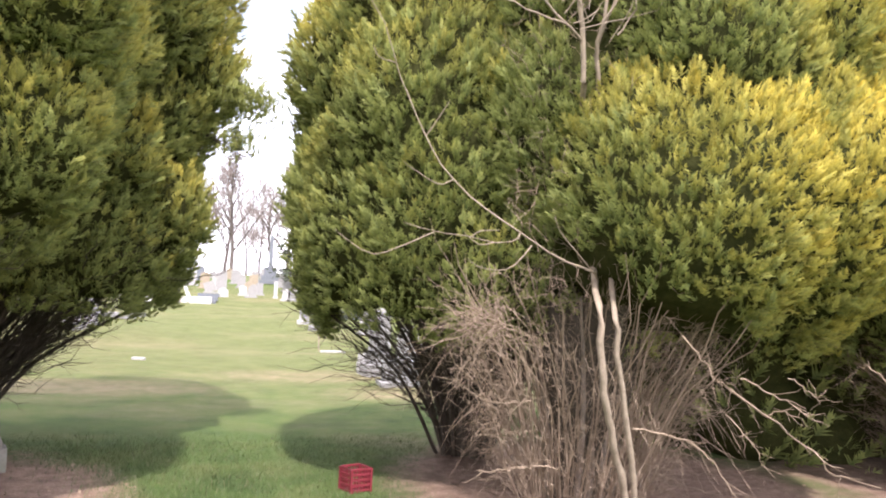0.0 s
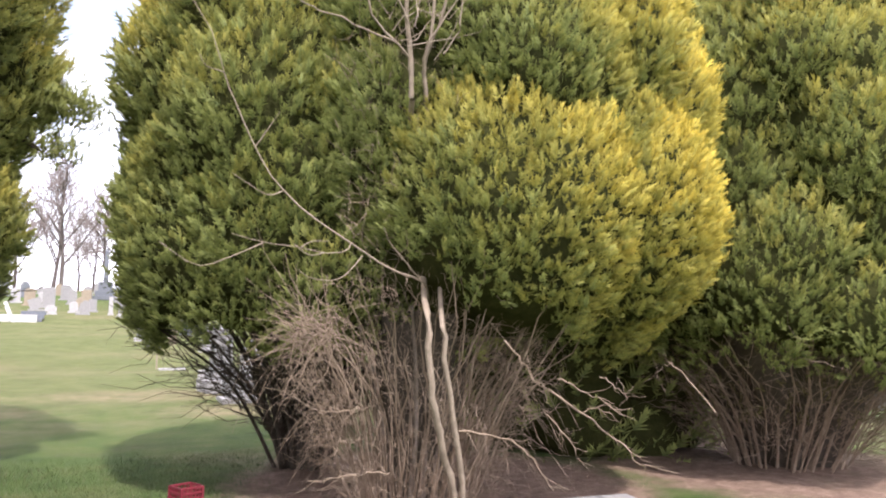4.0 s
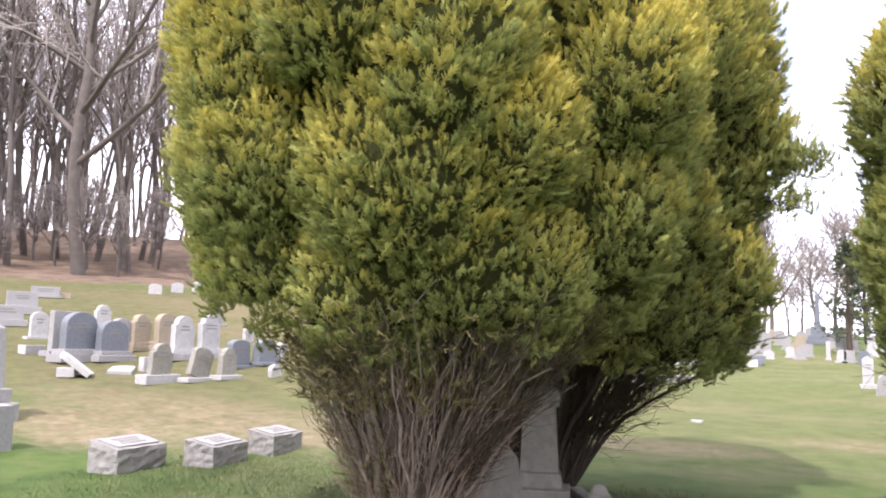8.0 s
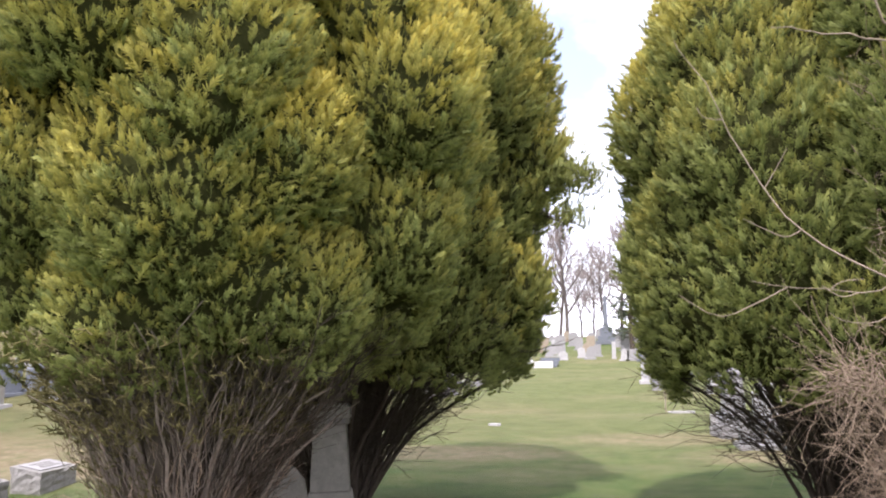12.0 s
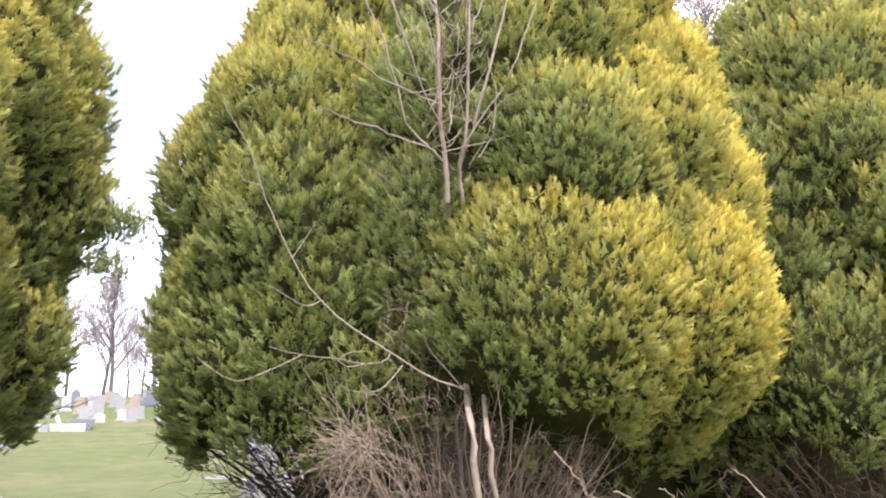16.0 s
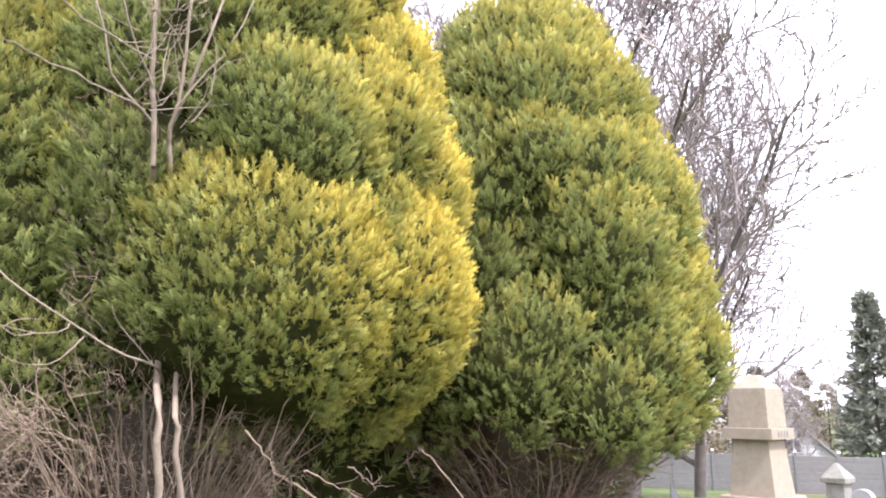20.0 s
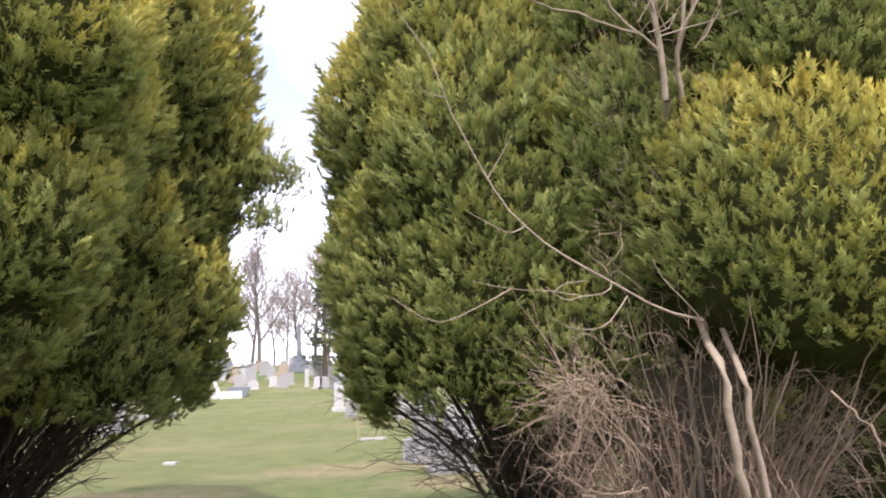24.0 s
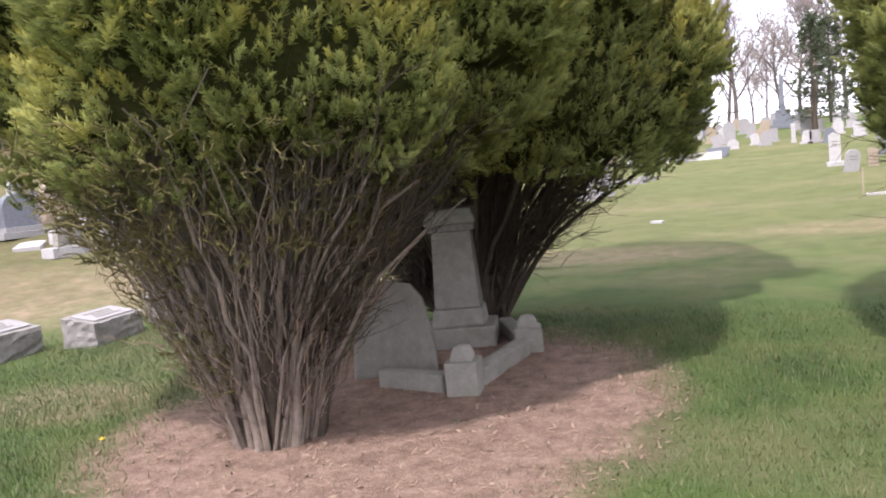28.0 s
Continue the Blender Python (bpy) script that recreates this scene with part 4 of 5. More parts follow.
# ---- gravestones ----
def bars(parent, w, z, depth, rows, mat=LETTER, tilt=None, start=0.0, height=0.02):
    """Worn writing as plain bars on a face that looks along -y."""
    rng = random.Random(int(w * 977 + z * 131))
    for i in range(rows):
        ln = w * rng.uniform(0.4, 0.8)
        bm = box(ln, 0.006, height, 0.0, 0, 0, 0)
        bm.transform((tilt or Matrix.Identity(4)) @ Matrix.Translation((start, -depth, z - i * height * 2.3)))
        part("lettering", bm, LETTER, parent)


def headstone(x, y, w, h, style, mat, words, d=0.12, tiers=((1.35, 0.16),), turn=0.0, lean=0.0, tip=0.0, tier_mat=None, text=2, group="gravestones on the lawn", name="headstone"):
    ob = thing(name, pose(x, y, gh(x, y) - 0.03, 0, 0, turn), words, "gravestone", group)
    z = 0.0
    for i, (k, th) in enumerate(tiers):
        part("base" if i == 0 else "plinth", box(w * k, max(d * 2.3, w * k * 0.42) - i * 0.08, th, 0.012, 0, 0, z), tier_mat or mat, ob)
        z += th
    bm = slab(outline(style, w, h), d)
    bm.transform(Matrix.Translation((0, 0, z - 0.004)) @ pose(0, 0, 0, tip, lean, 0))
    t = part("tablet", bm, mat, ob)
    if text:
        m = pose(0, 0, z, tip, lean, 0)
        bars(t, w * 0.8, h * 0.66, d / 2 + 0.001, text, tilt=m, height=0.035)
    return ob


def slant_marker(x, y, w, d, h, turn, words):
    """A low block with a sloping polished face, rough sides and worn writing."""
    ob = thing("slant_marker", pose(x, y, gh(x, y) - 0.04, 0, 0, turn), words, "grave marker", "low grave markers in a row")
    bm = bmesh.new()
    low = h * 0.78
    pts = [(-w / 2, -d / 2, 0), (w / 2, -d / 2, 0), (w / 2, d / 2, 0), (-w / 2, d / 2, 0), (-w / 2, -d / 2, low), (w / 2, -d / 2, low), (w / 2, d / 2, h), (-w / 2, d / 2, h)]
    v = [bm.verts.new(p) for p in pts]
    for f in ((3, 2, 1, 0), (0, 1, 5, 4), (1, 2, 6, 5), (2, 3, 7, 6), (3, 0, 4, 7), (4, 5, 6, 7)):
        bm.faces.new([v[i] for i in f])
    bmesh.ops.subdivide_edges(bm, edges=bm.edges[:], cuts=5, use_grid_fill=True)
    rng = random.Random(int(x * 100))
    for q in bm.verts:
        inner = abs(q.co.x) < w / 2 - 0.03 and abs(q.co.y) < d / 2 - 0.03 and q.co.z > low - 0.02
        if not inner and q.co.z > 0.01:
            q.co += Vector((rng.uniform(-1, 1), rng.uniform(-1, 1), rng.uniform(-0.5, 0.3))) * 0.014
    body = part("block", bm, ROUGHSTONE, ob)
    tilt = Matrix.Translation((0, -d / 2, low)) @ pose(0, 0, 0, math.degrees(math.atan2(h - low, d)), 0, 0)
    panel = box(w * 0.84, d * 0.74, 0.012, 0.004, 0, d * 0.5, 0.004)
    panel.transform(tilt)
    face = part("face_panel", panel, GRANITE, ob, "smoother sloping inscription face")
    for i in range(3):
        b = box(w * (0.5 - 0.1 * (i % 2)), d * 0.09, 0.004, 0, 0, d * (0.68 - 0.17 * i), 0.0165)
        b.transform(tilt)
        part("lettering", b, LETTER, face)
    return ob


def obelisk(x, y, turn, tiers, shaft, cap, mat, words, text=0, name="obelisk"):
    """tiers: (width, height) from the ground; shaft: (width, top width, height) blocks; cap: height of the point."""
    ob = thing(name, pose(x, y, gh(x, y) - 0.04, 0, 0, turn), words, "grave monument")
    z = 0.0
    for i, (w, h) in enumerate(tiers):
        part("base" if i == 0 else "plinth", box(w, w, h, 0.02, 0, 0, z), mat, ob)
        z += h
    for w, top, h in shaft:
        part("shaft", box(w, w, h, 0.012, 0, 0, z, top / w), mat, ob)
        z += h
    w = shaft[-1][1]
    part("cap", box(w * 0.98, w * 0.98, cap, 0.006, 0, 0, z, 0.12 if cap > w * 0.5 else 0.3), mat, ob)
    return ob


slant_marker(-7.9, 6.78, 0.80, 0.46, 0.42, 93, "rough grey granite slant marker in the grass")
slant_marker(-7.3, 7.68, 0.78, 0.44, 0.38, 97, "grey granite slant marker with worn lettering")
slant_marker(-7.25, 8.85, 0.72, 0.42, 0.36, 92, "pale grey granite slant marker beside the evergreen")

# the group on the slope, facing across the hill
OLD, NEWER, DARK, BUFF = "weathered white marble headstone on a pale base", "grey granite headstone on a stepped base", "dark granite headstone on the slope", "buff sandstone headstone on a double base"
headstone(-12.75, 12.0, 0.52, 0.66, "shoulder", OLDSTONE, "mottled grey headstone leaning a little on a white base", 0.16, ((1.7, 0.20),), 84, 3, 2, MARBLE)
headstone(-12.35, 12.7, 0.56, 0.66, "segment", OLDSTONE, "headstone leaning far over on its white base", 0.14, ((1.45, 0.10),), 88, 17, 0, MARBLE)
headstone(-12.05, 13.3, 0.44, 0.60, "shoulder", OLDSTONE, "small mottled headstone on a thin white base", 0.16, ((1.5, 0.11),), 86, 2, 0, MARBLE)
headstone(-13.9, 12.75, 0.30, 0.34, "flat", MARBLE, "short plain white marker stone", 0.16, (), 90, 0, 0, None, 0)
headstone(-12.75, 14.5, 0.62, 0.62, "segment", DARKGRANITE, DARK, 0.20, ((1.1, 0.08),), 88)
headstone(-12.55, 15.25, 0.66, 0.56, "segment", DARKGRANITE, DARK, 0.22, ((1.1, 0.08),), 90)
headstone(-18.7, 13.6, 0.46, 0.66, "round", MARBLE, "slim white marble headstone with a rounded top", 0.12, ((1.5, 0.08),), 80)
headstone(-15.6, 12.3, 0.80, 0.86, "round", DARKGRANITE, "broad dark headstone with a rounded top and stepped base", 0.24, ((1.5, 0.18), (1.25, 0.12)), 86, 0, 0, GRANITE)
headstone(-16.3, 12.45, 0.66, 0.94, "flat", GRANITE, NEWER, 0.18, ((1.4, 0.14),), 86)
headstone(-15.25, 12.95, 0.74, 0.72, "round", DARKGRANITE, "blue-grey rounded headstone with pale side faces", 0.22, ((1.4, 0.15), (1.15, 0.1)), 86, 0, 0, GRANITE)
headstone(-16.05, 13.9, 0.56, 0.66, "round", GRANITE, NEWER, 0.18, ((1.5, 0.2),), 88)
headstone(-15.9, 14.4, 0.52, 0.72, "shoulder", SANDSTONE, BUFF, 0.2, ((1.5, 0.13), (1.25, 0.1)), 87)
headstone(-15.6, 14.95, 0.56, 0.74, "round", SANDSTONE, BUFF, 0.2, ((1.6, 0.14), (1.3, 0.1)), 87)
headstone(-14.4, 14.35, 0.60, 0.84, "shoulder", MARBLE, OLD, 0.18, ((1.8, 0.18), (1.3, 0.08)), 84)
headstone(-14.2, 15.05, 0.62, 0.86, "shoulder", MARBLE, "white marble headstone with carved shoulders and a broad base", 0.18, ((1.8, 0.16), (1.35, 0.08)), 88)
headstone(-15.1, 17.7, 0.34, 0.48, "round", MARBLE, "small white rounded headstone", 0.12, (), 85)
headstone(-12.6, 15.95, 0.40, 0.42, "peak", MARBLE, "low white stone half hidden by the evergreen", 0.16, ((1.3, 0.08),), 85, 8, 0)
headstone(-11.4, 14.2, 0.34, 0.30, "round", MARBLE, "short white marble footstone", 0.12, (), 86, -8, 0, None, 0)
for hx, hy, ww in ((-27.0, 25.6, 0.56), (-27.05, 27.0, 0.54), (-27.0, 28.3, 0.54)):
    headstone(hx, hy, ww, 0.50, "segment", MARBLE, "small white headstone alone on the hill", 0.12, (), 45, 0, 0, None, 0, "white stones on the hill")
headstone(-23.3, 16.4, 0.9, 0.5, "flat", GRANITE, NEWER, 0.3, ((1.2, 0.25),), 60)
headstone(-27.2, 20.2, 1.0, 0.34, "flat", GRANITE, "low wide granite stone on the hill", 0.3, ((1.2, 0.1),), 55)
headstone(-26.9, 20.8, 0.45, 0.24, "flat", SANDSTONE, "small buff stone on the hill", 0.2, (), 55, 0, 0, None, 0)
headstone(-21.2, 14.4, 0.9, 0.42, "flat", GRANITE, NEWER, 0.3, ((1.2, 0.2),), 60)
headstone(-16.9, 12.1, 0.5, 0.22, "flat", MARBLE, "low white marble base without a stone", 0.3, (), 86, 0, 0, None, 0)
headstone(-19.6, 16.4, 0.5, 0.6, "shoulder", MARBLE, OLD, 0.14, ((1.4, 0.12),), 84)
headstone(-18.0, 19.5, 0.55, 0.6, "round", GRANITE, NEWER, 0.16, ((1.4, 0.12),), 84)


def fallen_slab(x, y, w, ln, th, turn, tip, words, mat=MARBLE, rest=0.0):
    ob = thing("fallen_slab", pose(x, y, gh(x, y) + rest, 0, 0, turn), words, "gravestone", "fallen stones")
    bm = slab(outline("round", w, ln), th, 0.01)
    bm.transform(pose(0, 0, 0, -tip, 0, 0))
    part("tablet", bm, mat, ob)
    return ob


fallen_slab(-14.0, 11.35, 0.42, 0.75, 0.12, 130, 52, "white marble slab tipped against its base", MARBLE, 0.03)
part("base", box(0.5, 0.34, 0.2, 0.015, 0, 0.45, -0.03), MARBLE, bpy.data.objects["fallen_slab"])
fallen_slab(-13.9, 12.0, 0.5, 0.85, 0.10, 40, 84, "white marble tablet lying flat in the grass", MARBLE, 0.03)

obelisk(-12.1, 7.65, 84, ((0.85, 0.30), (0.68, 0.22)), ((0.52, 0.44, 0.95),), 0.14, GRANITE, "tall grey granite pedestal monument with a low pointed cap")
headstone(-10.15, 6.45, 0.55, 0.62, "flat", GRANITE, "square grey granite stone at the plot corner", 0.4, (), 86, 0, 0, None, 0)

# the lawn ahead
headstone(1.95, 15.05, 0.28, 0.42, "flat", MARBLE, "short white marble marker beside a grey monument", 0.12, (), 0, 0, 0, None, 0)
obelisk(2.2, 14.9, 10, ((0.7, 0.26), (0.5, 0.2)), ((0.36, 0.30, 0.72),), 0.14, GRANITE, "grey granite pedestal with a pale cap behind the evergreen")
headstone(2.35, 13.4, 0.62, 0.36, "flat", GRANITE, "low broad granite block behind the evergreen", 0.3, ((1.2, 0.1),), 0)
headstone(2.95, 15.8, 0.5, 0.8, "shoulder", MARBLE, OLD, 0.14, ((1.4, 0.15),), 0)
headstone(3.5, 17.6, 0.5, 0.75, "round", MARBLE, OLD, 0.14, ((1.4, 0.12),), 5)
headstone(1.32, 26.4, 0.30, 0.85, "peak", MARBLE, "slender white marble stone with a pointed top", 0.2, ((1.5, 0.14),), 0, 0, 0)
headstone(1.55, 24.5, 0.36, 0.62, "round", GRANITE, "grey headstone leaning sideways on the lawn", 0.12, (), 20, 9, 0)
headstone(2.18, 25.4, 0.26, 0.52, "flat", SANDSTONE, "short cream-coloured square marker", 0.16, (), 0, 0, 0, None, 0)
headstone(3.0, 23.3, 0.36, 0.66, "flat", MARBLE, "plain white upright slab on a white base", 0.12, ((1.4, 0.12),), 10, 3)
headstone(3.1, 28.6, 0.6, 0.7, "shoulder", DARKGRANITE, DARK, 0.2, ((1.4, 0.15),), 0)
for k, (fx, fy, fw, fh, st, mt, ln) in enumerate((
        (0.47, 35.4, 0.20, 0.86, "flat", MARBLE, 0), (0.9, 34.6, 0.42, 0.55, "round", MARBLE, 8), (1.2, 34.6, 0.5, 0.52, "flat", GRANITE, 0), (1.7, 34.2, 0.55, 0.6, "shoulder", DARKGRANITE, 0),
        (-0.95, 36.1, 0.42, 0.5, "round", MARBLE, -8), (-0.6, 35.4, 0.5, 0.66, "shoulder", GRANITE, 14), (-0.25, 36.6, 0.4, 0.6, "flat", GRANITE, 0), (-1.85, 35.4, 0.52, 0.42, "round", MARBLE, 26),
        (-2.4, 37.0, 0.62, 0.6, "flat", GRANITE, -20), (-2.05, 38.4, 0.6, 1.1, "segment", GRANITE, 0), (-2.9, 39.5, 0.55, 0.9, "round", SANDSTONE, 0), (-1.2, 41.0, 0.5, 0.8, "round", GRANITE, 0),
        (-0.6, 42.0, 0.55, 0.75, "flat", SANDSTONE, 0), (0.9, 42.5, 0.5, 0.8, "flat", GRANITE, 0), (1.6, 40.0, 0.55, 0.7, "round", MARBLE, 0), (2.2, 37.5, 0.5, 0.7, "shoulder", MARBLE, 4), (2.8, 35.5, 0.5, 0.6, "flat", MARBLE, 0),
        (3.4, 33.6, 0.5, 0.7, "round", GRANITE, 0), (-3.6, 41.0, 0.5, 0.8, "round", MARBLE, 0), (-4.2, 37.5, 0.6, 0.7, "flat", GRANITE, 0), (-5.4, 35.6, 0.5, 0.7, "round", MARBLE, 0), (-1.6, 44.0, 0.6, 0.9, "segment", GRANITE, 0), (-6.4, 33.4, 0.5, 0.6, "flat", SANDSTONE, 0))):
    headstone(fx, fy, fw * 0.82, fh * 0.8, st, mt, {MARBLE: "white headstone far up the lawn", GRANITE: "grey headstone far up the lawn", DARKGRANITE: "dark headstone far up the lawn", SANDSTONE: "buff headstone far up the lawn"}[mt], 0.16, ((1.35, 0.1),), 0, ln, 0, None, 0, "headstones far up the lawn")
rng = random.Random(44)
for k in range(26):
    hy = rng.uniform(39, 54)
    mt = rng.choice((MARBLE, GRANITE, GRANITE, SANDSTONE, DARKGRANITE))
    headstone(-6.5 + 0.5 * k + rng.uniform(-0.2, 0.2), hy, rng.uniform(0.32, 0.55), rng.uniform(0.35, 0.75), rng.choice(("round", "flat", "shoulder", "segment")), mt, "weathered headstone near the top of the lawn", 0.16, ((1.35, 0.1),), rng.uniform(-15, 15), rng.uniform(-6, 6), 0, None, 0, "headstones near the top of the lawn")
obelisk(0.25, 45.0, 0, ((1.3, 0.22), (1.0, 0.28), (0.72, 0.48)), ((0.26, 0.18, 1.7),), 0.2, DARKGRANITE, "dark granite column monument on a stepped base far up the lawn", name="column_monument")
headstone(-5.05, 22.7, 0.34, 0.46, "peak", MARBLE, "white stone with a stepped white base", 0.2, ((1.7, 0.16), (1.3, 0.12)), 0)
headstone(-4.75, 23.4, 0.34, 0.72, "flat", MARBLE, "tall narrow white stone beside another", 0.2, ((1.4, 0.14),), 0)


def kerb_plot():
    """A raised plot with a white kerb, dark steps and a leaning white post."""
    ob = thing("grave_plot", pose(-3.9, 32.3, gh(-3.9, 32.3)), "raised grave plot with a whitewashed kerb wall", "grave plot")
    for k in range(4):
        part("kerb", box(0.86, 0.16, 0.30, 0.015, -1.25 + k * 0.88, 0, -0.05), WHITEPAINT, ob)
    part("pier", box(0.28, 0.26, 0.36, 0.02, 0.48, -0.25, -0.1), GRANITE, ob, "grey stone pier")
    st = thing("stone_steps", pose(-2.35, 32.6, gh(-2.35, 32.6)), "short flight of dark stone steps", "steps")
    for k in range(3):
        part("step", box(0.85, 0.3, 0.15, 0.01, 0.05 * k, 0.26 * k, -0.05 + 0.14 * k), DARKGRANITE, st)
    po = thing("white_post", pose(-2.85, 32.2, gh(-2.85, 32.2), 0, -22, 0), "white post leaning beside the steps", "post")
    part("shaft", box(0.13, 0.13, 0.85, 0.01, 0, 0, -0.05), WHITEPAINT, po)


kerb_plot()
for lx, ly, lw in ((-4.9, 26.6, 0.7), (-4.3, 26.3, 0.6), (-4.1, 27.0, 0.6)):
    headstone(lx, ly, lw, 0.16, "flat", GRANITE, "low grey ledger stone in the grass", 0.45, (), 4, 0, 0, None, 0)


def small_lawn_things():
    p = thing("lawn_pipe", pose(1.36, 19.5, gh(1.36, 19.5)), "thin white stake standing in the lawn", "stake")
    part("shaft", box(0.032, 0.032, 0.60, 0.005, 0, 0, -0.05), SANDSTONE, p)
    for nx, ny, nw, tn in ((1.7, 19.3, 0.62, 6), (-2.46, 16.8, 0.26, -25)):
        e = thing("flat_marker", pose(nx, ny, gh(nx, ny), 0, 0, tn), "narrow white stone strip flush in the lawn", "grave marker", "flush white markers")
        part("strip", box(nw, 0.1, 0.09, 0.01, 0, 0, -0.04), MARBLE, e)
    c = thing("milk_crate", pose(0.76, 6.33, gh(0.76, 6.33), 0, 0, 24) @ Matrix.Diagonal((0.72, 0.72, 0.72, 1)), "faded red plastic crate on the grass", "crate")
    part("floor_panel", box(0.26, 0.26, 0.012, 0.003, 0, 0, 0.004), REDPLASTIC, c)
    for sx, sy in ((-1, -1), (1, -1), (1, 1), (-1, 1)):
        part("corner_post", box(0.028, 0.028, 0.26, 0.004, sx * 0.125, sy * 0.125, 0.0), REDPLASTIC, c)
    for k in range(5):
        for a in range(4):
            bm = box(0.25, 0.012, 0.022, 0.003, 0, -0.127, 0.012 + k * 0.058)
            bm.transform(Matrix.Rotation(a * math.pi / 2, 4, "Z"))
            part("rail", bm, REDPLASTIC, c)
    for a in range(4):
        for k in range(5):
            bm = box(0.012, 0.01, 0.25, 0.002, -0.08 + 0.04 * k, -0.124, 0.005)
            bm.transform(Matrix.Rotation(a * math.pi / 2, 4, "Z"))
            part("slat", bm, REDPLASTIC, c)
    m = thing("granite_marker", pose(4.03, 5.32, 0, 0, 0, -3), "flat-topped pale granite marker between evergreens", "grave marker")
    part("block", box(0.66, 0.45, 0.09, 0.015, 0, 0, -0.05), GRANITE, m)
    d = thing("dandelion", pose(-4.15, 4.72, 0), "yellow dandelion in the grass", "flower")
    h = Heap()
    h.add(*tube([(0, 0, -0.02), (0.005, 0, 0.06)], [0.003, 0.0025], 5))
    under(new("stalk", h.mesh("stalk", BLADES)), d)
    bm = bmesh.new()
    for k in range(26):
        a, t = k * 2.4, 0.3 + 0.7 * (k / 26)
        q = [(0.004 * math.cos(a + 1.5), 0.004 * math.sin(a + 1.5), 0.06), (0.03 * t * math.cos(a), 0.03 * t * math.sin(a), 0.06 + 0.02 * (1 - t) + 0.006), (0.004 * math.cos(a - 1.5), 0.004 * math.sin(a - 1.5), 0.061)]
        bm.faces.new([bm.verts.new(v) for v in q])
    part("petals", bm, YELLOW, d)


small_lawn_things()


def plot_monument():
    """The tall grave monument under the evergreen, with its leaning slab and low corner posts."""
    ob = thing("grave_monument", pose(-2.86, 7.45, 0, 0, 0, 16) @ Matrix.Diagonal((0.83, 0.83, 0.84, 1)), "tapered grey grave monument in the shade of the evergreen", "grave monument")
    part("base", box(0.74, 0.62, 0.26, 0.02, 0, 0, -0.06), OLDSTONE, ob)
    part("plinth", box(0.56, 0.46, 0.18, 0.03, 0, 0, 0.2, 0.9), OLDSTONE, ob)
    part("shaft", box(0.47, 0.38, 0.78, 0.015, 0, 0, 0.38, 0.84), OLDSTONE, ob)
    part("moulding", box(0.49, 0.41, 0.07, 0.02, 0, 0, 1.16), OLDSTONE, ob)
    part("cap", box(0.54, 0.45, 0.16, 0.025, 0, 0, 1.23, 0.86), OLDSTONE, ob)
    for k in range(5):
        part("lettering", box(0.045, 0.006, 0.055, 0, -0.16 + 0.08 * k, -0.208, 1.168), LETTER, ob)
    s = thing("leaning_slab", pose(-2.98, 6.5, 0, 0, 0, 24) @ Matrix.Diagonal((0.86, 1, 1, 1)), "thick grey slab leaning beside the monument", "gravestone")
    bm = slab([(-0.42, 0), (0.32, 0), (0.31, 0.20), (0.26, 0.42), (0.22, 0.60), (0.12, 0.70), (-0.08, 0.74), (-0.24, 0.68), (-0.34, 0.5), (-0.41, 0.25)], 0.22, 0.035)
    bm.transform(pose(0, 0, -0.04, -7, 2, 0))
    part("tablet", bm, OLDSTONE, s)
    for cx, cy, hh, tn in ((-2.27, 6.02, 0.38, 10), (-2.17, 7.15, 0.34, 20)):
        c = thing("corner_post", pose(cx, cy, 0, 0, 0, tn), "stubby stone corner post with a domed top", "grave kerb", "corner posts of the grave plot")
        bm = box(0.22, 0.22, hh * 0.72, 0.015, 0, 0, -0.05)
        part("shaft", bm, OLDSTONE, c)
        part("cap", box(0.19, 0.19, hh * 0.34, 0.05, 0, 0, hh * 0.66 - 0.05, 0.6), OLDSTONE, c)
    for x0, y0, x1, y1 in ((-2.95, 6.15, -2.40, 6.04), (-2.25, 6.16, -2.18, 7.02), (-2.25, 7.25, -2.62, 7.9)):
        ln = math.hypot(x1 - x0, y1 - y0)
        e = thing("grave_kerb", pose((x0 + x1) / 2, (y0 + y1) / 2, 0, 0, 0, math.degrees(math.atan2(y1 - y0, x1 - x0))), "low mossy stone kerb round the plot", "grave kerb", "kerbs of the grave plot")
        part("rail", box(ln, 0.13, 0.17, 0.02, 0, 0, -0.05), OLDSTONE, e)


plot_monument()


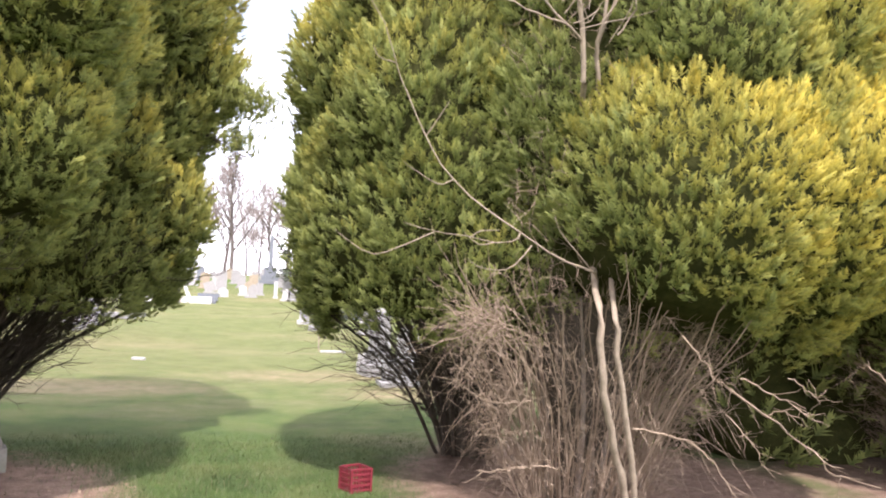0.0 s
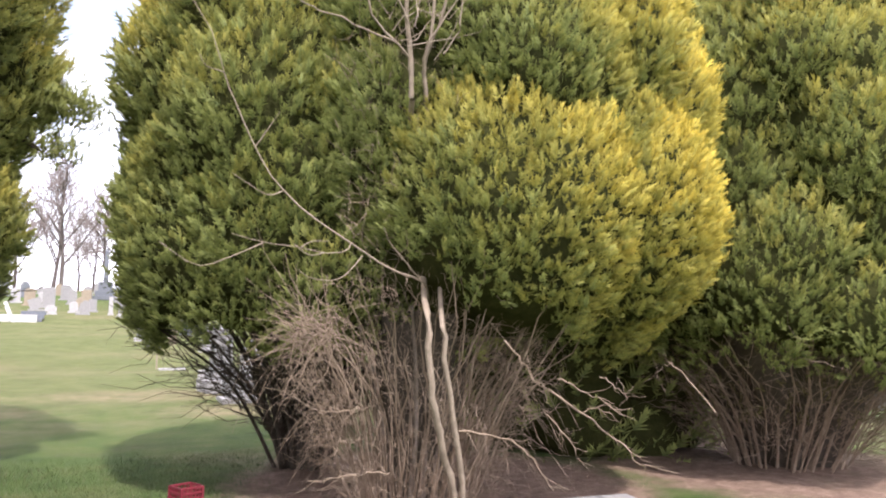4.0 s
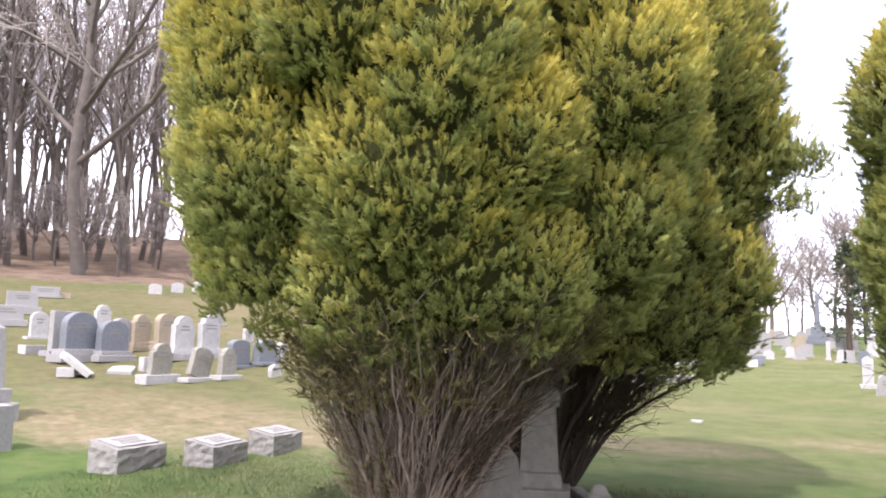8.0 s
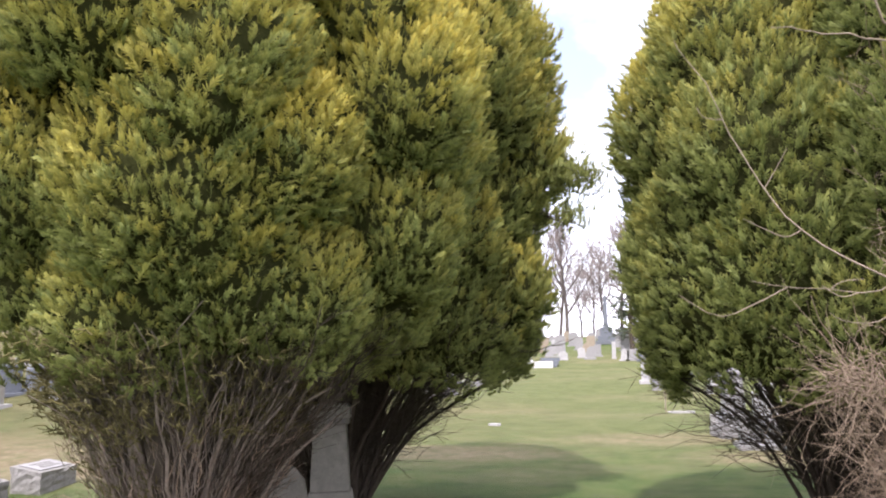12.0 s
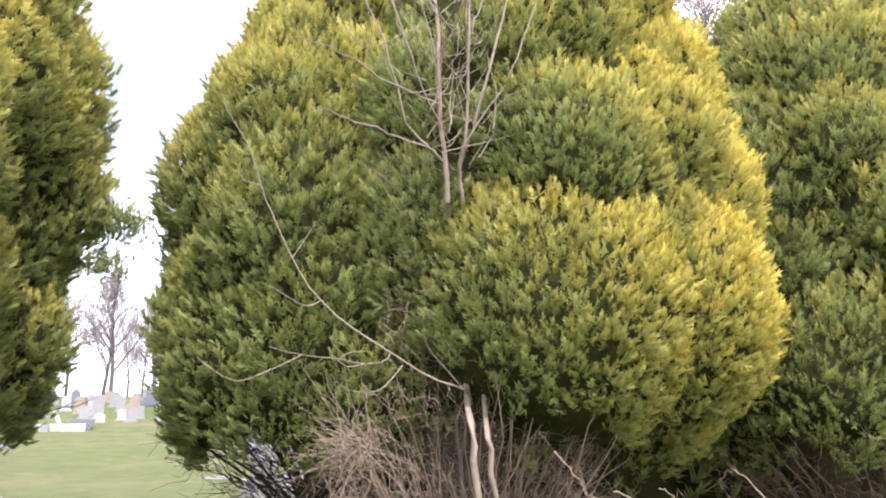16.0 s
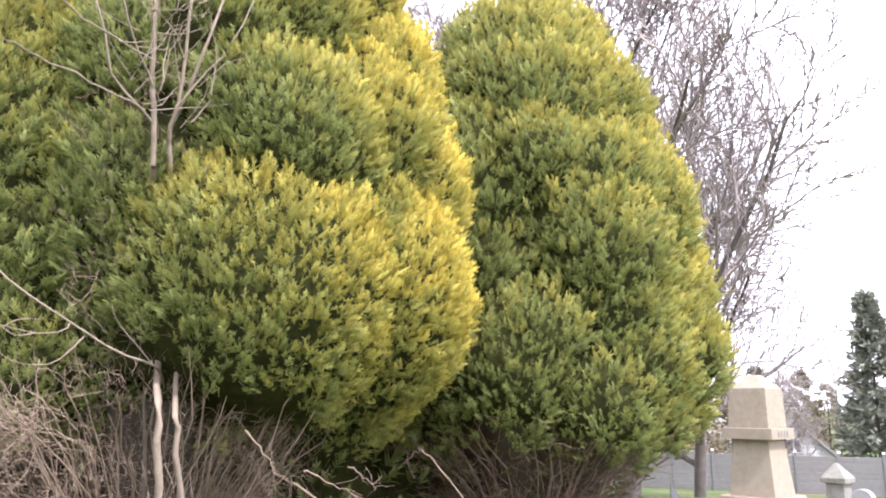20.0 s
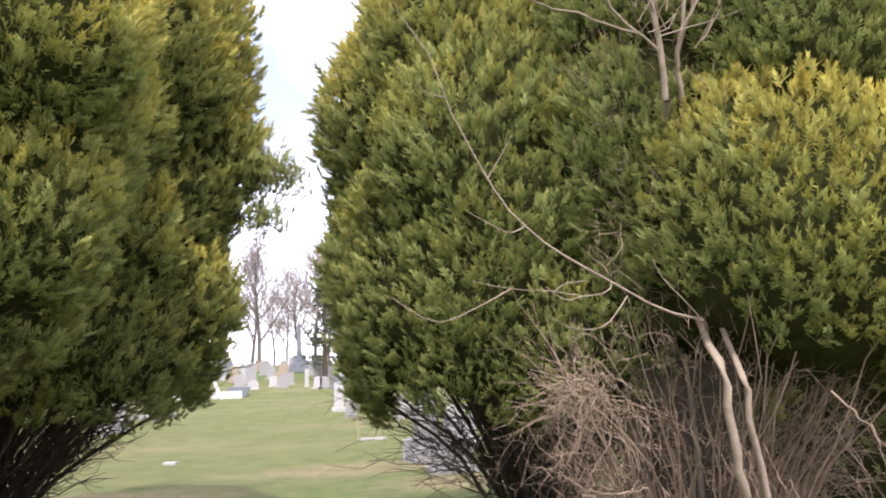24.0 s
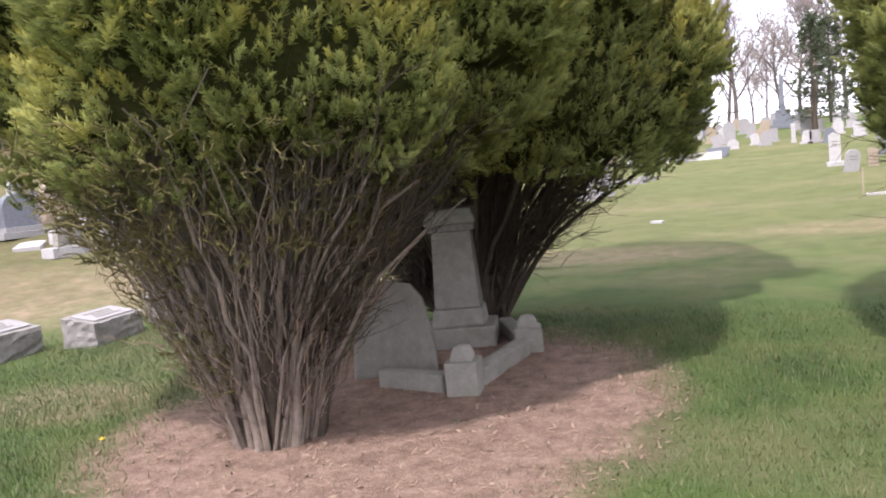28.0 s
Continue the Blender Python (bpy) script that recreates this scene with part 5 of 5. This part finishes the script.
# ---- towards the houses ----
def right_side():
    obelisk(14.3, 7.15, 2, ((1.35, 0.22), (1.12, 0.24)), ((0.84, 0.66, 1.0), (0.94, 0.94, 0.20), (0.76, 0.70, 0.72)), 0.24, SANDSTONE, "weathered buff stone pedestal monument with a banded shaft", name="pedestal_monument")
    ob = bpy.data.objects["pedestal_monument"]
    for k in range(4):
        part("lettering", box(0.05, 0.006, 0.11, 0, -0.2 + 0.12 * k, -0.474, 1.50), LETTER, ob)
    u = thing("pillar_monument", pose(17.2, 7.0, gh(17.2, 7.0)), "small grey pillar with a low pointed cap", "grave monument")
    part("base", box(0.62, 0.62, 0.34, 0.02, 0, 0, -0.05), OLDSTONE, u)
    part("shaft", box(0.4, 0.4, 0.40, 0.02, 0, 0, 0.29, 0.9), OLDSTONE, u)
    part("cap", box(0.5, 0.5, 0.1, 0.02, 0, 0, 0.69), OLDSTONE, u)
    part("finial", box(0.52, 0.52, 0.30, 0.02, 0, 0, 0.78, 0.12), OLDSTONE, u)
    headstone(16.6, 6.3, 0.42, 0.5, "round", MARBLE, OLD, 0.14, ((1.4, 0.12),), 80)
    f = thing("grave_flag", pose(11.2, 7.1, gh(11.2, 7.1), 0, 6, 0), "small faded flag on a stick by a grave", "flag")
    h = Heap()
    h.add(*tube([(0, 0, -0.05), (0, 0, 0.62)], [0.006, 0.005], 6))
    under(new("stick", h.mesh("stick", DARK_SHADE_BARK)), f)
    bm = bmesh.new()
    g = [[bm.verts.new((0.02 + 0.07 * i, 0.012 * math.sin(i * 1.7 + j), 0.6 - 0.06 * j - 0.05 * i)) for j in range(5)] for i in range(5)]
    for i in range(4):
        for j in range(4):
            bm.faces.new((g[i][j], g[i + 1][j], g[i + 1][j + 1], g[i][j + 1]))
    bmesh.ops.solidify(bm, geom=bm.faces[:], thickness=0.003)
    part("cloth", bm, FLAGCLOTH, f)
    # vinyl fence along the edge of the ground
    fence = thing("fence", pose(36.0, 19.1, 0, 0, 0, -62), "long grey panelled vinyl fence with capped posts", "fence")
    c, sn = math.cos(radians(-62)), math.sin(radians(-62))
    for k in range(31):
        x = -27 + 1.83 * k
        z, mid = gh(36.0 + x * c, 19.1 + x * sn), gh(36.0 + (x + 0.91) * c, 19.1 + (x + 0.91) * sn)
        part("post", box(0.13, 0.13, 1.95, 0.01, x, 0, z - 0.1), VINYL, fence)
        part("post_cap", box(0.17, 0.17, 0.09, 0.02, x, 0, z + 1.85, 0.6), WHITEPAINT, fence)
        for j in range(7):
            part("board", box(1.70, 0.05, 0.235, 0.012, x + 0.915, 0, mid + 0.02 + j * 0.24), VINYL, fence)



right_side()


def house(x, y, turn, w, d, h, rise, words, wall=SIDING):
    """A plain house: gable wall towards its own -y, ridge along y."""
    z = gh(x, y)
    ob = thing("house", pose(x, y, z, 0, 0, turn), words, "house", "houses past the fence")
    bm = slab([(-w / 2, -0.4), (w / 2, -0.4), (w / 2, h), (0, h + rise), (-w / 2, h)], d, 0.0)
    body = part("wall", bm, wall, ob)
    for s in (-1, 1):
        ang = math.degrees(math.atan2(rise, w / 2))
        ln = math.hypot(rise, w / 2) + 0.45
        bm = box(ln, d + 0.8, 0.16, 0.01, 0, 0, 0)
        bm.transform(Matrix.Translation((s * (w / 4 + 0.15), 0, h + rise / 2 - 0.1)) @ pose(0, 0, 0, 0, s * ang, 0))
        part("roof", bm, ROOFING, ob)
    for k, (wx, wz) in enumerate(((-w * 0.22, h * 0.45), (w * 0.22, h * 0.45), (-0.45, h + rise * 0.12), (0.45, h + rise * 0.12))):
        win = part("window", box(0.85, 0.08, 1.2, 0.01, wx, -d / 2 - 0.02, wz), WHITEPAINT, ob)
        part("pane", box(0.68, 0.06, 1.02, 0, wx, -d / 2 - 0.05, wz + 0.09), DARKGLASS, win)
    return ob


house(87.0, 25.6, -66, 7.5, 11, 3.4, 3.2, "white house with a gable end and grey shingle roof")
house(70, 38, -20, 9, 14, 3.2, 3.0, "low house with a broad grey roof", GREYSIDING)
house(50, 40, -40, 9, 12, 4.2, 3.2, "pale house half hidden by trees", GREYSIDING)


# ---- bare trees ----
def bare_tree_mesh(seed, height, trunk, clear, limbs, reach, spread, levels, lift=0.10, twig=0.014, bend=0.10, leader=0.9):
    """Limbs and twigs of a leafless tree: a heap of thick wood and one of fine twigs that fork again and again."""
    rng = np.random.default_rng(seed)
    wood, fine = Heap(), Heap()

    def grow(p, d, ln, r, lev):
        n = (7, 4, 3, 2)[min(lev, 3)]
        q, dd = [np.array(p)], np.array(d, float)
        for _ in range(n - 1):
            dd = unit(dd + rng.normal(0, bend, 3) + np.array([0, 0, lift]))
            q.append(q[-1] + dd * ln / (n - 1))
        q = np.array(q)
        (wood if lev == 0 else fine).add(*tube(q, np.linspace(r, max(r * 0.35, twig * 0.5), n), 5 if lev == 0 else 3))
        if lev >= len(levels):
            return
        a0 = rng.uniform(0, 6.28)
        for i in range(levels[lev]):
            s = 0.20 + 0.79 * (i + rng.random()) / levels[lev]
            j = min(int(s * (n - 1)), n - 2)
            t = q[j + 1] - q[j]
            b = q[j] + t * (s * (n - 1) - j)
            t = unit(t)
            a = a0 + i * 2.39996
            side = unit(np.cross(t, [math.cos(a), math.sin(a), 0.25]))
            grow(b, unit(t * 0.85 + side * rng.uniform(0.45, 0.85)), ln * rng.uniform(0.40, 0.62) * (1.15 - 0.55 * s), max(r * 0.5 * (1.1 - 0.5 * s), twig), lev + 1)

    top = height * leader
    p = smooth_line(wander(rng, (0, 0, -0.3), (rng.normal(0, 0.02) * height, rng.normal(0, 0.02) * height, top), 5, 0.05), 12)
    wood.add(*tube(p, trunk * np.linspace(1.0, 0.12, 12) ** 0.8, 8))
    for i in range(limbs):
        s = clear + (1 - clear) * (i + 0.6 * rng.random()) / limbs
        b = np.array([np.interp(s * top, p[:, 2], p[:, c]) for c in range(3)])
        a = i * 2.39996 + rng.normal(0, 0.3)
        w = spread * (1.1 - 0.6 * (s - clear) / (1 - clear)) * rng.uniform(0.8, 1.15)
        grow(b, (math.cos(a) * math.sin(w), math.sin(a) * math.sin(w), math.cos(w)), reach * height * (1.1 - 0.65 * (s - clear) / (1 - clear)) * rng.uniform(0.8, 1.1), trunk * 0.55 * (1.05 - 0.7 * s), 0)
    return wood.mesh("trunk", WOODBARK), fine.mesh("twigs", FINEBARK)


def tree_from(meshes, x, y, scale, turn, words, group="", z=None):
    ob = thing("bare_tree", pose(x, y, gh(x, y) if z is None else z, 0, 0, turn) @ Matrix.Scale(scale, 4), words, "tree", group)
    under(new("trunk", meshes[0]), ob)
    tw = under(new("brush", meshes[1]), ob)
    tagged(tw, kind="stuff")
    return ob


BIG = bare_tree_mesh(8, 25, 0.36, 0.22, 14, 0.56, 1.0, (7, 6, 4), 0.07, 0.030, 0.13)
TALL = [bare_tree_mesh(20 + k, 24, 0.13 + 0.03 * k, 0.30, 10, 0.24, 0.75, (5, 3), 0.10, 0.030, 0.12) for k in range(4)]
FAR = [bare_tree_mesh(60 + k, 10, 0.17, 0.22, 12, 0.46, 0.8, (7, 5), 0.08, 0.036, 0.13, 0.8) for k in range(3)]
VASE = [bare_tree_mesh(41 + k, 17, 0.24, 0.08, 19, 0.44, 1.0, (10, 8, 5), 0.07, 0.023, 0.09, 0.82) for k in range(2)]
tree_from(BIG, -34.85, 27.9, 1.05, 30, "great bare tree with spreading limbs before the wood")


def the_wood():
    rng = random.Random(8)
    for k in range(150):
        az = radians(rng.uniform(36, 68))
        r = rng.uniform(46, 92) if k > 14 else rng.uniform(46, 54)
        tree_from(TALL[k % 4], -r * math.sin(az), r * math.cos(az), rng.uniform(0.75, 1.15), rng.uniform(0, 360), "tall slim bare tree in the spring wood", "trees of the bare wood")


the_wood()
rng = random.Random(15)
for k in range(30):
    az, rr = radians(rng.uniform(38, 64)), rng.uniform(44, 52)
    tree_from(FAR[k % 3], -rr * math.sin(az), rr * math.cos(az), rng.uniform(0.28, 0.6), rng.uniform(0, 360), "thin bare shrub at the edge of the wood", "shrubs at the edge of the wood")
for tx, ty, sc, tn, kd in ((19.0, 13.4, 1.08, 0, 0), (17.4, 21.4, 1.10, 140, 1), (24.5, 14.6, 0.85, 75, 1)):
    tree_from(VASE[kd], tx, ty, sc, tn, "broad bare tree with fine upswept twigs", "bare trees past the evergreens")
for tx, ty, sc, tn, kd in ((-1.5, 62, 0.36, 0, 0), (0.2, 58, 0.40, 50, 1), (-3.4, 66, 0.42, 100, 2), (1.9, 70, 0.42, 160, 3), (-0.6, 72, 0.45, 220, 0), (3.6, 60, 0.36, 260, 1), (-5.8, 64, 0.36, 20, 2), (-2.4, 56, 0.36, 310, 3), (2.7, 66, 0.44, 80, 2), (4.8, 66, 0.42, 10, 3)):
    tree_from(FAR[kd % 3], tx, ty, sc * (1.5 + 0.35 * kd), tn, "distant bare tree beyond the graves", "distant bare trees")


def conifer(x, y, h, w, seed, words, mat=CONIFER, gaps=0.0, trunk=0.14):
    rng = np.random.default_rng(seed)
    ob = thing("conifer", pose(x, y, gh(x, y)), words, "conifer tree")
    v, f = tube(wander(rng, (0, 0, -0.2), (0, 0, h * 0.95), 8, 0.02), np.linspace(trunk, 0.02, 8), 7)
    under(new("trunk", mesh_np("trunk", v, f, DARK_SHADE_BARK, True)), ob)
    hp = Heap()
    lim = Heap()
    n = int(h * 16)
    for k in range(n):
        s = k / n
        z = h * (0.12 + 0.86 * s)
        if rng.random() < gaps:
            continue
        ln = w * (1 - s) ** 0.75 * rng.uniform(0.55, 1.1) + 0.12
        a = k * 2.4 + rng.normal(0, 0.3)
        d = np.array([math.cos(a), math.sin(a), rng.uniform(-0.15, 0.35)])
        p = wander(rng, (0, 0, z), np.array([0, 0, z]) + d * ln, 5, 0.06)
        lim.add(*tube(p, np.linspace(0.025, 0.006, 5), 4))
        for _ in range(34):
            i = rng.uniform(0.25, 1)
            q = np.array([np.interp(i * 4, range(5), p[:, c]) for c in range(3)]) + rng.normal(0, 0.09, 3)
            dd = unit(d + rng.normal(0, 0.6, 3)) * rng.uniform(0.14, 0.3) * max(1.0, h / 5)
            sd = unit(np.cross(dd, rng.normal(0, 1, 3))) * 0.035 * max(1.0, h / 5)
            hp.add([q, q + dd * 0.5 + sd, q + dd, q + dd * 0.5 - sd], [[0, 1, 2, 3]])
    tagged(under(new("limbs", lim.mesh("limbs", DARK_SHADE_BARK)), ob), kind="stuff")
    tagged(under(new("needles", hp.mesh("needles", mat, False)), ob), kind="stuff")
    return ob


conifer(1.45, 39.0, 5.2, 1.2, 1, "thin dark pine among the far graves", gaps=0.35)
conifer(2.6, 46.0, 5.5, 1.5, 2, "dark pine among the far graves", gaps=0.3)
conifer(4.2, 42.0, 6.0, 1.7, 6, "dark pine among the far graves", gaps=0.3)
conifer(60.5, 21.8, 14.6, 3.0, 3, "tall spruce above the houses, its needles paled for haze", HAZED_CONIFER, 0.25)
for k, (cx, cy, ch) in enumerate(((46, 27.4, 7.4), (42, 27.6, 6.6), (50.5, 27.5, 7.0), (38.5, 27.2, 6.0), (55, 28.0, 7.6))):
    conifer(cx, cy, ch, 2.4, 30 + k, "bronzed evergreen thicket behind the fence", BROWNEVERGREEN, 0.0, 0.2)
rng = random.Random(61)
for k in range(13):
    az, rr = radians(57 + 2.1 * k + rng.uniform(-0.6, 0.6)), rng.uniform(98, 116)
    conifer(rr * math.sin(az), rr * math.cos(az), rng.uniform(10.5, 14.5), 5.0, 70 + k, "rounded evergreen in the hedge beyond the houses", BROWNEVERGREEN if k % 3 else HAZED_CONIFER, 0.45, 0.2)
for k in range(9):
    az, rr = radians(60 + 2.6 * k), rng.uniform(76, 95)
    tree_from(TALL[k % 4], rr * math.sin(az), rr * math.cos(az), rng.uniform(0.42, 0.6), 70 * k, "slim budding tree by the houses", "budding trees by the houses")
for tx, ty, sc, tn, kd in ((66, 14, 0.6, 140, 1), (50, 24, 0.45, 75, 0)):
    tree_from(VASE[kd], tx, ty, sc, tn, "budding tree near the houses", "trees near the houses")


# ---- grass blades ----
def grass():
    rng = np.random.default_rng(77)
    n = 340000
    x, y = rng.uniform(-8.5, 3.0, n), rng.uniform(1.8, 9.0, n)
    rim = np.minimum.reduce([x + 8.5, 3.0 - x, 9.0 - y])
    near = rng.random(n) < np.clip(rim / 2.0, 0, 1)
    x, y = x[near], y[near]
    n = len(x)
    tuft = np.sin(x * 2.3 + 1.7 * np.sin(y * 1.9)) * np.cos(y * 2.1 + 1.3 * np.sin(x * 1.4))
    keep = rng.random(n) < 0.75 + 0.25 * tuft
    for cx, cy, rx, ry in BEDS:
        d = np.hypot((x - cx) / rx, (y - cy) / ry) + rng.normal(0, 0.10, n)
        keep &= (d > 1.0) | (rng.random(n) < 0.015)
    x, y = x[keep], y[keep]
    n = len(x)
    z = ground_height(x, y) - 0.004
    h = rng.uniform(0.02, 0.055, n) * (1 + 0.35 * np.sin(x * 1.1) * np.cos(y * 1.3))
    a = rng.uniform(0, 2 * math.pi, n)
    w = 0.0028 * rng.uniform(0.7, 1.4, n)
    lean = rng.normal(0, 0.45, (n, 2)) * h[:, None]
    b = np.stack([x, y, z], -1)
    s = np.stack([np.cos(a) * w, np.sin(a) * w, 0 * a], -1)
    t = b + np.c_[lean, h]
    v = np.stack([b - s, b + s, t], 1).reshape(-1, 3)
    f = np.arange(3 * n).reshape(-1, 3)
    tagged(new("grass", mesh_np("grass", v, f, BLADES)), "short uneven spring grass", "grass", kind="stuff")


grass()


def litter():
    """Leaf scraps, bark chips and needles on the bare soil."""
    rng = np.random.default_rng(9)
    n = 5200
    k = rng.choice(3, n, p=(0.62, 0.28, 0.10))
    b = np.array(BEDS)[k]
    a, r = rng.uniform(0, 2 * math.pi, n), np.sqrt(rng.random(n)) * 1.05
    x, y = b[:, 0] + b[:, 2] * r * np.cos(a), b[:, 1] + b[:, 3] * r * np.sin(a)
    z = ground_height(x, y) + 0.004
    t = rng.uniform(0, 2 * math.pi, n)
    ln, w = rng.uniform(0.008, 0.035, n), rng.uniform(0.003, 0.010, n)
    d, s = np.stack([np.cos(t), np.sin(t), rng.normal(0, 0.25, n)], -1) * ln[:, None], np.stack([-np.sin(t), np.cos(t), rng.normal(0, 0.25, n)], -1) * w[:, None]
    c = np.stack([x, y, z + 0.004], -1)
    v = np.stack([c - d, c + s, c + d, c - s], 1).reshape(-1, 3)
    tagged(new("leaf_litter", mesh_np("leaf_litter", v, np.arange(4 * n).reshape(-1, 4), LITTER)), "brown leaf scraps and bark chips on bare soil", "leaf litter", kind="stuff")


litter()
